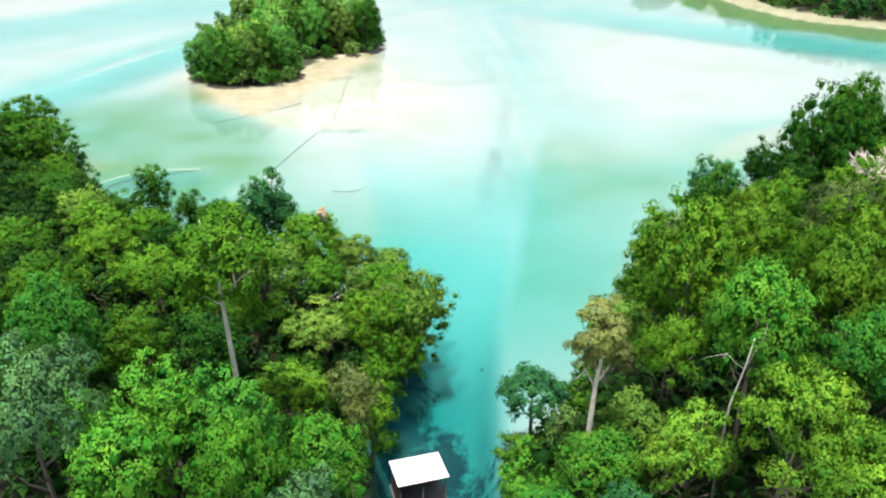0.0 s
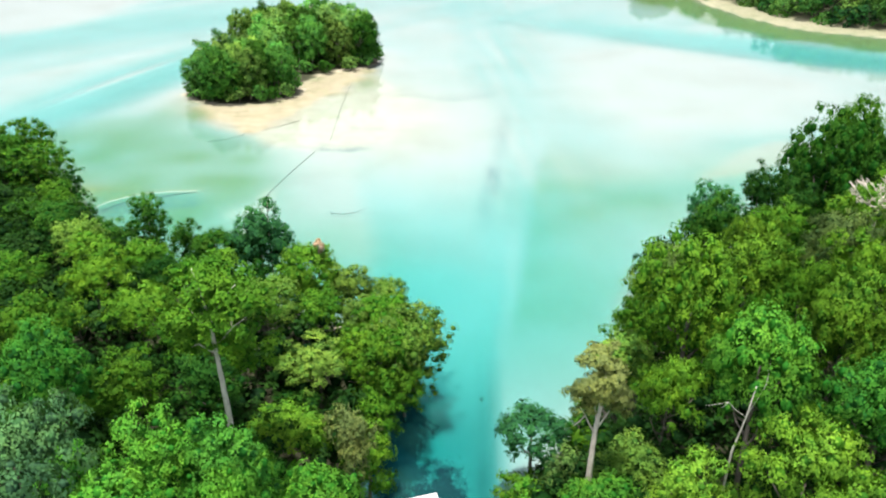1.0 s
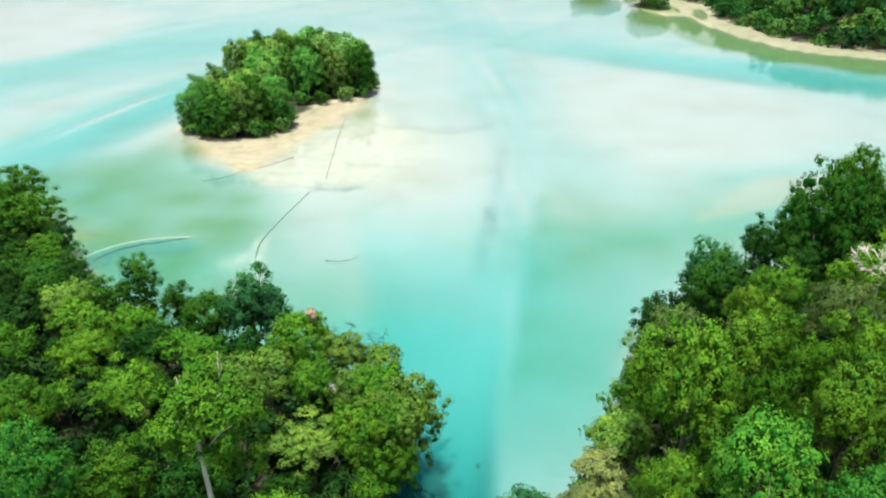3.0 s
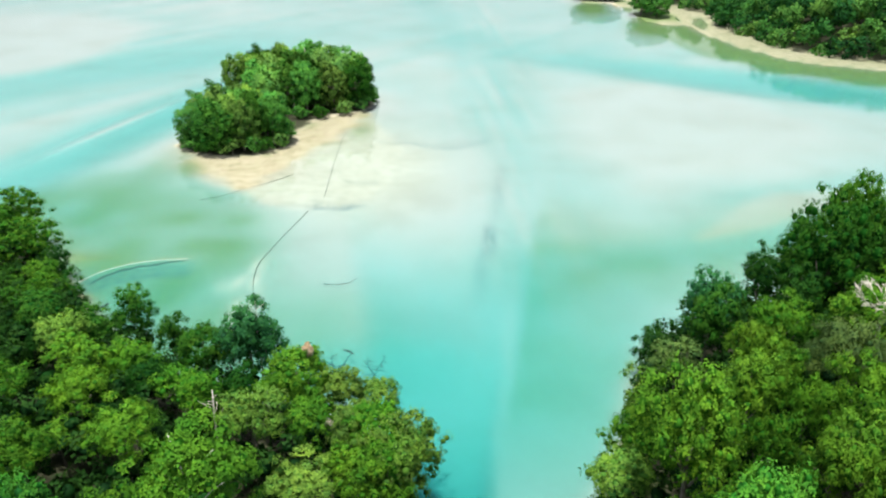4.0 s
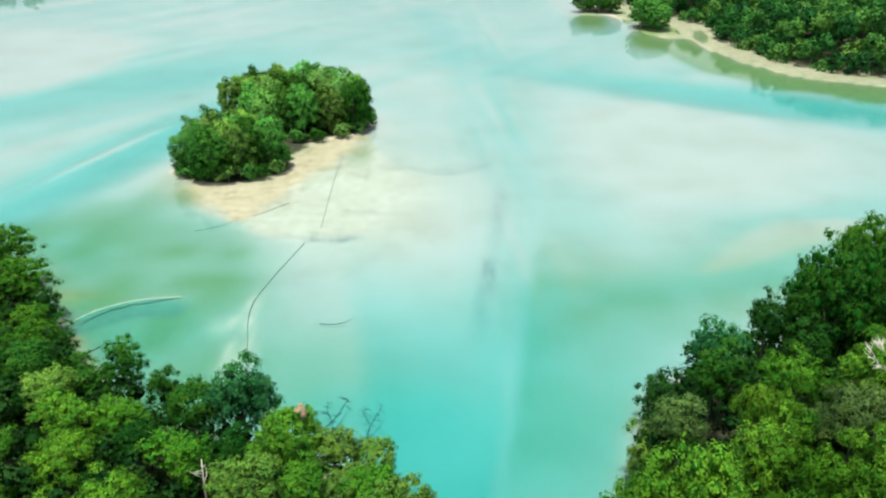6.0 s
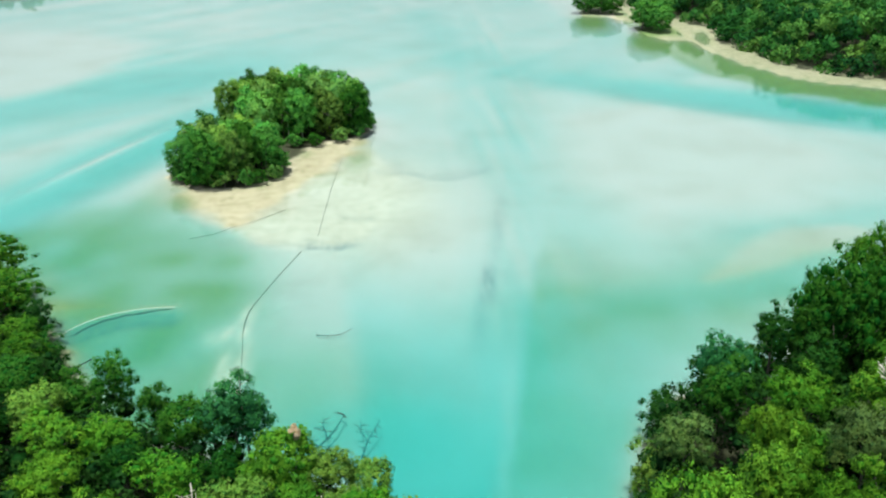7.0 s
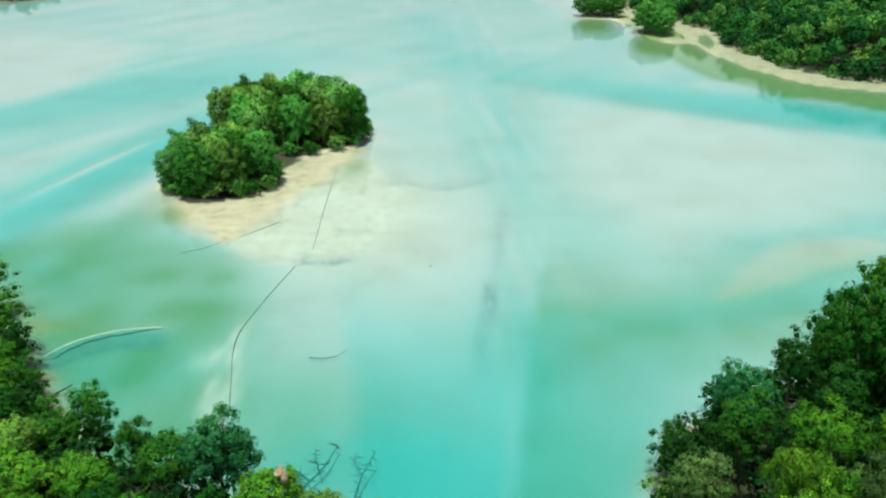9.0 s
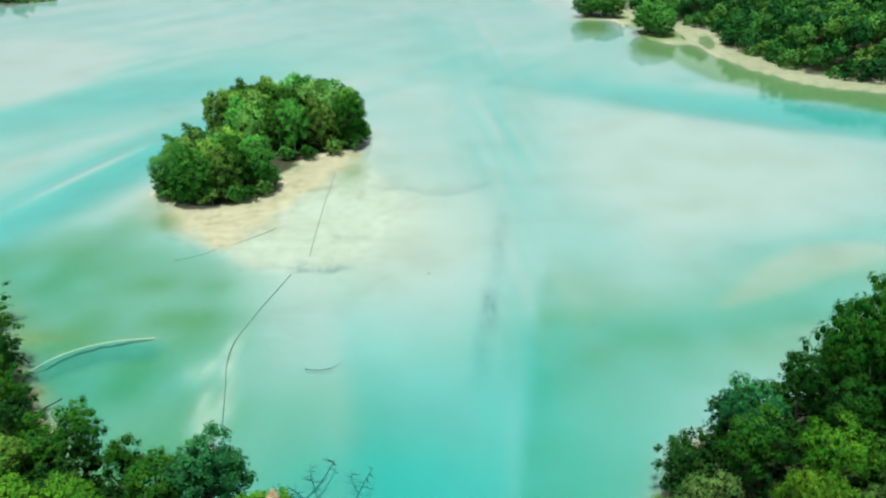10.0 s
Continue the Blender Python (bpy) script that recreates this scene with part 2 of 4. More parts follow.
def waves(x, y, size, shift=0.0):
    """Smooth value noise, 0 to 1."""
    u, v = x / size + shift, y / size + 1.7 * shift
    i, j = np.floor(u).astype(int), np.floor(v).astype(int)
    fu, fv = u - i, v - j
    fu, fv = fu * fu * (3 - 2 * fu), fv * fv * (3 - 2 * fv)
    g = lambda a, b: LATTICE[a % 256, b % 256]
    return (g(i, j) * (1 - fu) + g(i + 1, j) * fu) * (1 - fv) + (g(i, j + 1) * (1 - fu) + g(i + 1, j + 1) * fu) * fv


def near_line(x, y, line):
    """Metres from a line of points, and how far along it (0 to 1)."""
    best, where = np.full(x.shape, 1e9), np.zeros(x.shape)
    pts = np.array(line, float)
    for k, (a, b) in enumerate(zip(pts[:-1], pts[1:])):
        d = b - a
        t = np.clip(((x - a[0]) * d[0] + (y - a[1]) * d[1]) / (d @ d), 0, 1)
        r = np.hypot(x - a[0] - t * d[0], y - a[1] - t * d[1])
        where = np.where(r < best, (k + t) / (len(pts) - 1), where)
        best = np.minimum(best, r)
    return best, where


def step(v, lo, hi):
    t = np.clip((v - lo) / (hi - lo), 0, 1)
    return t * t * (3 - 2 * t)


def blot(x, y, cx, cy, rx, ry, turn=0.0):
    """A soft oval, 1 in its middle."""
    c, s = math.cos(radians(turn)), math.sin(radians(turn))
    u, v = ((x - cx) * c + (y - cy) * s) / rx, (-(x - cx) * s + (y - cy) * c) / ry
    return np.exp(-(u * u + v * v) ** 1.3)


def islet_reflections(x, y):
    """Green bed painted in the shape of the tree reflections before the two far islets."""
    return np.maximum(blot(x, y, 83, 452, 10, 28, -8), blot(x, y, 101, 392, 10, 26, -8))


def plume(x, y):
    """Pale silt washed up in streaks beside the long pipe."""
    p = np.maximum(0.8 * blot(x, y, -37.6, 126.5, 3.4, 3.6, 30), 0.95 * blot(x, y, -33.8, 116.5, 2.8, 11, 6))
    r, _ = near_line(x, y, PIPE)
    p = np.maximum(p, 0.85 * np.exp(-((r / 1.4) ** 2)) * step(y, 110, 116) * (1 - step(y, 132, 142)))
    return p * np.clip(0.1 + 1.3 * waves(x + 0.15 * y, y / 3.5, 1.7, 5.5), 0, 1)


def channel_sides(x, y):
    """Metres past the channel's eastern edge (minus: short of it), and 1 inside the channel."""
    left = np.interp(y, [60, 80, 97, 106, 119, 135, 160, 210], [-12, -9.5, -9.2, -10.8, -13, -16.8, -21, -26]) - x
    right = x - np.interp(y, [60, 72, 83, 98, 118, 135, 151, 171, 210, 260], [6, 6.6, 8.0, 11.0, 14.2, 16.8, 19.5, 23.6, 28, 30])
    return right, (1 - step(left, -3.5, 2.5)) * (1 - step(right, -2.5 - 0.06 * np.clip(y - 95, 0, 80), 1.5 + 0.06 * np.clip(y - 95, 0, 80)))


def green_flat(x, y):
    """The broad flat of green weed west of the long pipe, 0 to 1."""
    rim = inside_by(GREEN_FLAT, x, y) + 7 * (waves(x, y, 22, 3.1) - 0.5) + 3 * (waves(x, y, 7, 6.4) - 0.5)
    return step(rim, -7, 9) * (0.8 + 0.35 * waves(x, y, 19, 8.2))


def terrain(x, y):
    """Height of the ground and its forest floor, algae and weed, with painted shade and reflections among them, for
    arrays of places.
    """
    x, y = np.asarray(x, float), np.asarray(y, float)
    wob = 2.2 * (waves(x, y, 9) - 0.5) + 1.2 * (waves(x, y, 3.5, 3.3) - 0.5)
    sides = [inside_by(p, x, y) for p in LANDS]
    land = np.maximum.reduce(sides) + wob * np.clip((np.hypot(x, y - 40) + 20) / 60, 0.5, 2)
    hill = np.select([sides[0] > 0, sides[1] > 0, sides[5] > 0, sides[7] > 0], [7.0, 13.0, 30.0, 160.0], 1.2)
    reach = np.select([sides[5] > 0, sides[7] > 0], [150.0, 900.0], 45.0)
    up = 0.12 + 0.16 * np.clip(land, 0, 8) * (hill > 1.3) + hill * step(land, 0, reach) * (0.85 + 0.3 * waves(x, y, 30, 5.1))
    # the bed: a sandy shelf with a channel out of the creek, pools and bars
    d = 0.36 + 0.25 * (waves(x, y, 60, 1.3) - 0.5) + 0.2 * (waves(x, y, 17, 2.9) - 0.5)
    r, along = near_line(x, y, CHANNEL)
    right, inner = channel_sides(x, y)
    blur = np.interp(y, [95, 120, 170], [0.0, 1.0, 6.0])
    d += inner * np.interp(y, [40, 60, 75, 86, 97, 110, 125, 145, 170, 215], [8.5, 7.5, 4.6, 2.6, 1.7, 1.1, 0.68, 0.32, 0.12, 0.0]) * (y < 260)
    d += 0.35 * np.exp(-((r / 11) ** 2)) * step(y, 150, 230)
    # the darker pool that the channel's eastern edge cuts off sharply
    d += np.interp(y, [60, 72, 90, 110, 135, 160, 185], [0.6, 1.0, 1.5, 1.5, 0.95, 0.35, 0.0]) * step(right, -0.8 - blur, 1.6 + blur) * np.exp(-np.maximum(right, 0) / 9)
    d += 0.75 * blot(x, y, 21, 90, 11, 26, -18) + 0.4 * blot(x, y, 34, 129, 24, 14, 10) + 0.3 * blot(x, y, 46, 139, 28, 6, 6) + 0.5 * blot(x, y, 76, 150, 30, 10, 12) + 0.35 * blot(x, y, 92, 176, 30, 6, 18)
    d += 1.7 * blot(x, y, -92, 222, 13, 75, -18) + 1.2 * blot(x, y, -125, 300, 30, 90, -35)
    d += 1.9 * blot(x, y, 118, 275, 80, 16, -30) + 0.4 * blot(x, y, 30, 345, 60, 30, -30)
    # the green flats west of the long pipe
    d += 0.6 * green_flat(x, y) + 0.6 * blot(x, y, -56, 122, 17, 10, 15) + 0.5 * blot(x, y, -84, 150, 14, 22, 0) + 0.45 * blot(x, y, -22, 106, 13, 15, 0)
    # long streaks that the current combs into the sand
    c, q = math.cos(radians(5)), math.sin(radians(5))
    comb = 0.6 * waves(x * c + y * q, (y * c - x * q) / 16, 3.2, 6.1) + 0.4 * waves(x * c + y * q, (y * c - x * q) / 20, 1.6, 2.2) - 0.5
    d += 0.8 * comb * np.exp(-(((x - 12 - 0.02 * y) / 14) ** 2)) * step(y, 85, 115)
    c, q = math.cos(radians(-35)), math.sin(radians(-35))
    comb = waves(x * c + y * q, (y * c - x * q) / 9, 9.0, 3.7) - 0.5
    d += 0.4 * comb * step(-x, 60, 110) * step(y, 150, 200) + 0.5 * comb * step(y, 260, 330)
    d += 0.2 * step(y, 270, 380)
    d *= 1 - 0.85 * step(inside_by(EAST_BANK, x, y) + 10 * (waves(x, y, 30, 1.9) - 0.5), -14, 14)
    d *= 1 - 0.72 * step(inside_by(SANDBAR, x, y) + 2 * (waves(x, y, 8, 2.3) - 0.5), -3.0, 2.0)
    d *= 1 - 0.9 * step(inside_by(WEST_BANK, x, y) + 14 * (waves(x, y, 40, 4.1) - 0.5), -12, 10)
    d *= 1 - 0.8 * blot(x, y, -8, 178, 20, 42, 6)
    d *= 1 - 0.8 * step(inside_by(PALE_SAND, x, y) + 2.0 * (waves(x, y, 6, 4.4) - 0.5), -2.0, 1.5)
    d *= 1 - 0.9 * blot(x, y, -97, 224, 2.8, 34, -18)
    d *= 1 - 0.5 * blot(x, y, 8, 185, 10, 40, -5)
    shelf = -inside_by(EAST_SHORE, x, y)
    d = np.where((shelf < 70) & (x > 60), np.minimum(d, 0.1 + 0.007 * np.maximum(shelf - 16, 0) + 0.13 * np.maximum(shelf - 36, 0)), d)
    d *= 1 - 0.8 * islet_reflections(x, y)
    arc, _ = near_line(x, y, ARC)
    d *= 1 - 0.75 * np.exp(-((arc / 0.9) ** 2))
    arc, _ = near_line(x + 0.6, y + 3.0, ARC)
    d += 0.9 * np.exp(-((arc / 2.2) ** 2))
    d *= 1 - 0.8 * plume(x, y)
    d += 1.1 * blot(x, y, -9, 99, 13, 8, 0)
    d *= 1 - 0.7 * blot(x, y, -72, 135, 4, 3, 0)
    out = -land
    d = np.maximum(d, 0.12) * step(out, -1, np.where((r < 14) | (y < 135), 4.5, 16)) + 0.1
    # beaches
    beach = 0.98 * step(inside_by(ISLET_BEACH, x, y) + 7.0 * (waves(x, y, 7, 7.7) - 0.5) + 3.0 * (waves(x, y, 2.6, 1.7) - 0.5), -5.0, 4.0)
    shore = inside_by(EAST_SHORE, x, y)
    east = step(shore + 4 * (waves(x, y, 12, 3.8) - 0.5), -21, -14) * (x > 100)
    east = np.maximum(east, np.maximum(blot(x, y, 118, 403, 11, 6, 25), blot(x, y, 108, 462, 11, 10, 0)))
    inlet = blot(x, y, 130, 402, 5, 24, -12)
    east *= 1 - 0.9 * inlet
    beach = np.maximum(beach, east)
    z = np.where(land > 0, up, -d + np.clip(beach, 0, 1) * d * 0.99 + 0.25 * east)
    dry = step(sides[5], 0, 4)
    # forest floor colour runs past the creek and eastern waterlines in place of shade
    soil_shade = step(land, np.where((np.abs(x) < 22) & (y < 74), -2.2, np.where((x > 0) & (y < 130), -1.5, np.where(hill > 1.3, -0.5, 0.2))), np.where(hill > 1.3, 1.5, 2.0)) * np.where(sides[5] > -50, dry, 1)
    algae = np.clip(0.88 * green_flat(x, y) + 0.45 * blot(x, y, -22, 108, 15, 18) + 0.5 * np.exp(-np.maximum(right, 0) / 18) * step(right, -0.5, 2) * step(y, 76, 100) * (1 - step(y, 140, 185)) * (y < 200)
                    + 0.2 * blot(x, y, 21, 90, 11, 26, -18) + 0.5 * blot(x, y, 50, 136, 34, 12, 5) + 0.35 * blot(x, y, 80, 158, 30, 14, 15) + 0.5 * blot(x, y, -70, 196, 7, 12)
                    , 0, 1)
    algae *= 1 - np.clip(np.maximum(step(inside_by(PALE_SAND, x, y), -3, 2), plume(x, y)), 0, 1)
    # tree reflections beside the islet beach, painted as green bed
    algae = np.maximum(algae, 0.75 * np.maximum(blot(x, y, -65, 188, 5, 9, 35), 0.7 * blot(x, y, -24, 222, 4, 10, 0)))
    algae = np.maximum(algae, 0.18 * beach + 0.4 * beach * step(waves(x, y, 8, 5.9) + 0.35 * waves(x, y, 2.4, 3.2), 0.72, 1.0))
    algae = algae * (1 - east) + 0.5 * east
    algae *= 0.75 + 0.5 * (waves(x, y, 7, 9.1) - 0.3)
    # green inlet, plus tree reflections off shore and islets painted as green bed
    algae = np.maximum(algae, 0.97 * (1 - east) * np.clip(1.2 * step(shore + 6 * (waves(x, y, 14, 5.2) - 0.5), -44, -37) * (x > 100) + 1.3 * islet_reflections(x, y) + 1.3 * inlet, 0, 1))
    weed = np.zeros_like(x)
    for cx, cy, rx, ry, turn, k in WEEDS_AND_SHADE:
        weed = np.maximum(weed, k * blot(x, y, cx, cy, rx, ry, turn) * (0.4 + 1.2 * (0.6 * waves(x, y, 2.6, 4.0) + 0.4 * waves(x, y, 1.1, 8.0))))
    weed *= 1 - 0.9 * np.maximum(blot(x, y, -4.0, 56.3, 2.8, 2.0, 10), blot(x, y, 5.6, 62.5, 1.8, 3.5, 0))
    # faint dark deposits: streaks in the channel and scalloped edges of sunken sand
    stain_shade = np.maximum(0.6 * blot(x, y, 10.3, 147, 1.6, 9, -4), np.maximum(0.35 * blot(x, y, 8.4, 135, 1.3, 12, -5), 0.25 * blot(x, y, 14, 175, 1.6, 22, -6)))
    # shade under the sand arc's southern side, painted with the same dark tint
    under, _ = near_line(x + 0.4, y + 2.6, ARC)
    stain_shade = np.maximum(stain_shade, 0.5 * np.exp(-((under / 1.9) ** 2)))
    for cx, cy, w, bend, deep, k in SCALLOPS:
        past = y - (cy + bend * ((x - cx) / w) ** 2 + 1.5 * (waves(x, y, 4, 2.7) - 0.5))
        stain_shade = np.maximum(stain_shade, k * step(past, -0.7, 0.7) * np.exp(-np.maximum(past, 0) / deep) * (1 - step(np.abs(x - cx) / w, 0.6, 1.0)))
    soil_shade = np.maximum(soil_shade, np.maximum(0.28 * east, 0.13 * beach))
    return z, np.clip(soil_shade, 0, 1), np.clip(algae, 0, 1), np.clip(weed, 0, 1), np.clip(stain_shade, 0, 1)


SANDBAR = [(54, 146.5), (58, 152), (63, 158), (70, 165), (79, 171), (94, 174), (99, 169), (90, 164), (82, 160), (72, 154), (62, 148.5)]
EAST_BANK = [(45, 262), (70, 275), (99, 256), (108, 225), (98, 195), (73, 178), (47, 172), (36, 200)]
WEST_BANK = [(-260, 425), (-189, 420), (-143, 396), (-137, 338), (-157, 290), (-200, 268), (-300, 300)]
ISLET_BEACH = [(-70, 199), (-65, 190), (-58, 180), (-48, 172.5), (-39, 179), (-35, 196), (-30, 214), (-24, 226), (-22, 236), (-36, 242), (-48, 236), (-46, 214), (-45, 204), (-57, 199)]
PALE_SAND = [(-66, 193), (-58, 179), (-47, 171), (-40, 163), (-29, 160.5), (-17, 163), (-11, 178), (-9, 204), (-18, 224), (-24, 240), (-50, 236), (-57, 199)]
GREEN_FLAT = [(-140, 138), (-104, 172), (-74, 190), (-63, 182), (-50, 168), (-40, 158), (-36, 144), (-36, 128), (-32, 116), (-27, 98), (-60, 92), (-90, 110)]
PIPE = [(-29.5, 160), (-33, 146), (-35, 137), (-35, 130), (-33.2, 122), (-31, 112), (-30, 104)]
ARC = [(-68, 122), (-66, 126), (-64, 131), (-60, 134), (-55, 136), (-49, 136)]
CHANNEL = [(1, -200), (0, 40), (1, 60), (2.5, 78), (3.5, 100), (7.5, 125), (11.5, 150), (17, 200), (20, 250), (19, 302), (5, 386), (-14, 487)]
# dark weed beds; those along the western bank also paint the bank's shade
WEEDS_AND_SHADE = [(-4.6, 64, 4.6, 8.5, 0, 1.0), (-3.2, 70.5, 3.4, 4, 0, 0.95), (0.4, 62, 3.6, 6, 0, 0.95), (2.2, 55, 6.0, 11, 0, 0.6), (4.2, 48, 3.2, 5, 0, 0.8), (3.6, 62.5, 1.3, 4, 0, 0.5), (-7, 50, 5, 6, 0, 0.8)]
SCALLOPS = [(0.5, 203, 17, 14, 5, 0.4), (-11, 207, 10, 4, 4, 0.3), (-24, 160.5, 8, 2.5, 2.6, 0.85), (-36, 162.0, 7, 2, 1.6, 0.4), (-19, 176, 6, 2, 2.5, 0.3)]


def mesh_object(name, verts, faces, mat, parent=None, smooth=False):
    me = bpy.data.meshes.new(name)
    me.from_pydata(verts, [], faces)
    me.materials.append(mat)
    if smooth:
        me.shade_smooth()
    ob = new(name, me)
    if parent:
        ob.parent = parent
    return ob


def spaced(lo, hi, pitch, low_end, high_end, grow=1.09):
    v, s = list(np.arange(lo, hi, pitch)), pitch
    while v[-1] < high_end:
        s *= grow
        v.append(v[-1] + s)
    s = pitch
    while v[0] > low_end:
        s *= grow
        v.insert(0, v[0] - s)
    return np.array(v)


GX, GY = spaced(-100, 110, 1.5, -4500, 4500), spaced(25, 275, 1.5, -900, 5500)
XX, YY = np.meshgrid(GX, GY)
HEIGHT, SOIL_SHADE, ALGAE, WEED, STAIN_SHADE = (a.ravel() for a in terrain(XX, YY))
cols, rows_ = len(GX), len(GY)
first = (np.arange(rows_ - 1)[:, None] * cols + np.arange(cols - 1)).ravel()
quads = np.stack([first, first + 1, first + cols + 1, first + cols], 1)


def sheet(name, z, mat, layers):
    me = bpy.data.meshes.new(name)
    n = cols * rows_
    me.vertices.add(n)
    me.vertices.foreach_set("co", np.stack([XX.ravel(), YY.ravel(), z], 1).ravel())
    me.loops.add(len(quads) * 4)
    me.loops.foreach_set("vertex_index", quads.ravel())
    me.polygons.add(len(quads))
    me.polygons.foreach_set("loop_start", np.arange(len(quads)) * 4)
    me.update(calc_edges=True)
    me.shade_smooth()
    for key, values in layers.items():
        me.attributes.new(key, "FLOAT", "POINT").data.foreach_set("value", values.astype(np.float32))
    me.materials.append(mat)
    return new(name, me)


DEPTH = np.maximum(0, -HEIGHT)
tagged(sheet("ground", HEIGHT, GROUND, {"soil_shade": SOIL_SHADE, "algae": ALGAE, "weed": WEED, "stain_shade": STAIN_SHADE, "wet": step(DEPTH, 0.0, 0.1) * (1 - 0.5 * np.maximum(step(inside_by(PALE_SAND, XX, YY), -3, 3), np.maximum(blot(XX, YY, -20, 190, 20, 32, 0), plume(XX, YY))).ravel())}),
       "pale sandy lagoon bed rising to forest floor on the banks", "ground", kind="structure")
tagged(sheet("water", np.zeros(cols * rows_), WATER, {"depth": DEPTH, "silt": DEPTH * (0.1 + 0.9 * step(YY.ravel(), 62, 95)) * (1 - 0.9 * WEED) * (1 - 0.5 * green_flat(XX, YY).ravel())}),
       "still milky turquoise lagoon water over white sand", "water", kind="structure")


def ground_at(x, y):
    return float(terrain(np.array([x]), np.array([y]))[0][0])


# ---- trees ----
def rough_ball():
    bm = bmesh.new()
    bmesh.ops.create_icosphere(bm, subdivisions=1, radius=1)
    ball = np.array([v.co[:] for v in bm.verts]), np.array([[v.index for v in f.verts] for f in bm.faces])
    bm.free()
    return ball


BALL = rough_ball()


def leaf_cloud(rng, puffs, tufts, leaf, flat=0.8, per=6, vary=0.15, crown=True):
    """Tufts of small pointed leaves all over round puffs (centre, radius). Returns vertices, faces, each vertex's tone
    and normal: young and old foliage differ from puff to puff, and the cores are darkened as painted shade.
    """
    centre, out, tone = [], [], []
    heart = np.mean([c for c, _ in puffs], axis=0)
    usual = np.mean([r * r for _, r in puffs])
    for c, r in puffs:
        most = max(5, round(tufts * r * r / usual))
        d = rng.normal(size=(most * 2, 3))
        d /= np.linalg.norm(d, axis=1)[:, None]
        d = d[d[:, 2] > -0.35 + 0.35 * rng.normal(size=len(d)) * (rng.rand(len(d)) < 0.3)][:most]
        rad = r * (0.74 + 0.34 * rng.rand(len(d)))
        centre.append(np.array(c) + d * rad[:, None] * (1, 1, flat))
        out.append(d)
        tone.append(np.full(len(d), vary * rng.uniform(-1, 1)))
    c, d, tone = np.concatenate(centre), np.concatenate(out), np.concatenate(tone)
    axis = 0.85 * d + (0, 0, 0.28) + 0.24 * rng.normal(size=d.shape)
    axis /= np.linalg.norm(axis, axis=1)[:, None]
    side = np.cross(axis, rng.normal(size=d.shape))
    side /= np.linalg.norm(side, axis=1)[:, None]
    other = np.cross(axis, side)
    blades = []
    grown = 0.75 + 0.5 * rng.rand(len(c), 1)
    for k in range(per):
        q = rng.uniform(0, 2 * math.pi, (len(c), 1))
        tilt = rng.uniform(0.95, 1.75, (len(c), 1))
        t = np.cos(tilt) * axis + np.sin(tilt) * (np.cos(q) * side + np.sin(q) * other)
        nrm = axis - (axis * t).sum(1)[:, None] * t
        nrm /= np.linalg.norm(nrm, axis=1)[:, None] + 1e-6
        b = np.cross(nrm, t)
        size = leaf * grown * rng.uniform(0.75, 1.25, (len(c), 1))
        p = c + (0.1 + 0.45 * rng.rand(len(c), 1)) * t * size + 0.2 * rng.normal(size=c.shape) * size
        blades.append(np.stack([p + (0.22 * t + 0.38 * b) * size, p + t * size - 0.22 * nrm * size, p + (0.22 * t - 0.38 * b) * size], 1))
    v = np.concatenate(blades).reshape(-1, 3)
    # each leaf turns its upper side away from the heart of its clump and of the crown
    away = c - heart
    away /= np.linalg.norm(away, axis=1)[:, None] + 1e-6
    face = 0.62 * d + (0.8 * away if crown else 0) + (0, 0, 0.15) + 0.16 * rng.normal(size=d.shape)
    face /= np.linalg.norm(face, axis=1)[:, None]
    face = np.tile(face, (per, 1))
    tri = v.reshape(-1, 3, 3)
    under = (np.cross(tri[:, 1] - tri[:, 0], tri[:, 2] - tri[:, 0]) * face).sum(1) < 0
    tri[under] = tri[under][:, ::-1]
    # the close inner foliage that no light comes through, its tone darkened as painted shade
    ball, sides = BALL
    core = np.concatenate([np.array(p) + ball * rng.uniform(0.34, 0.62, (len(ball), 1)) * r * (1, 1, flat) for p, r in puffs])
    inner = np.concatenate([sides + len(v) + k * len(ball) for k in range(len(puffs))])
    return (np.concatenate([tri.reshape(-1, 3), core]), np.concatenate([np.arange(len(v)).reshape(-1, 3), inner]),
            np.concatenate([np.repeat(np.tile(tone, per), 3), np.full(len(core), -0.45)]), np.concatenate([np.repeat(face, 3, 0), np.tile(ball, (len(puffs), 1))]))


def leaves(name, cloud, parent=None):
    """A mesh of leaves out of what leaf_cloud() returned."""
    v, f, tone, face = cloud
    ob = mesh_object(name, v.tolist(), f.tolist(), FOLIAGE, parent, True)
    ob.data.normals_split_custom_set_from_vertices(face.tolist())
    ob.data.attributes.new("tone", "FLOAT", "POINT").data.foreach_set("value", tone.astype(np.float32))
    return ob


def tube(points, radii, sides=7):
    """A tapered tube along points."""
    pts, verts, faces = [Vector(p) for p in points], [], []
    for k, p in enumerate(pts):
        way = (pts[min(k + 1, len(pts) - 1)] - pts[max(k - 1, 0)]).normalized()
        a = way.orthogonal().normalized() if abs(way.z) < 0.95 else Vector((1, 0, 0)).cross(way).normalized()
        c = way.cross(a)
        verts += [tuple(p + radii[k] * (a * math.cos(q) + c * math.sin(q))) for q in (2 * math.pi * s / sides for s in range(sides))]
    for k in range(len(pts) - 1):
        for s in range(sides):
            o, e = k * sides, (s + 1) % sides
            faces.append((o + s, o + e, o + sides + e, o + sides + s))
    faces.append(tuple(range(sides))[::-1])
    faces.append(tuple((len(pts) - 1) * sides + s for s in range(sides)))
    return verts, faces


def joined(pieces):
    verts, faces = [], []
    for v, f in pieces:
        faces += [tuple(i + len(verts) for i in face) for face in f]
        verts += list(v)
    return verts, faces


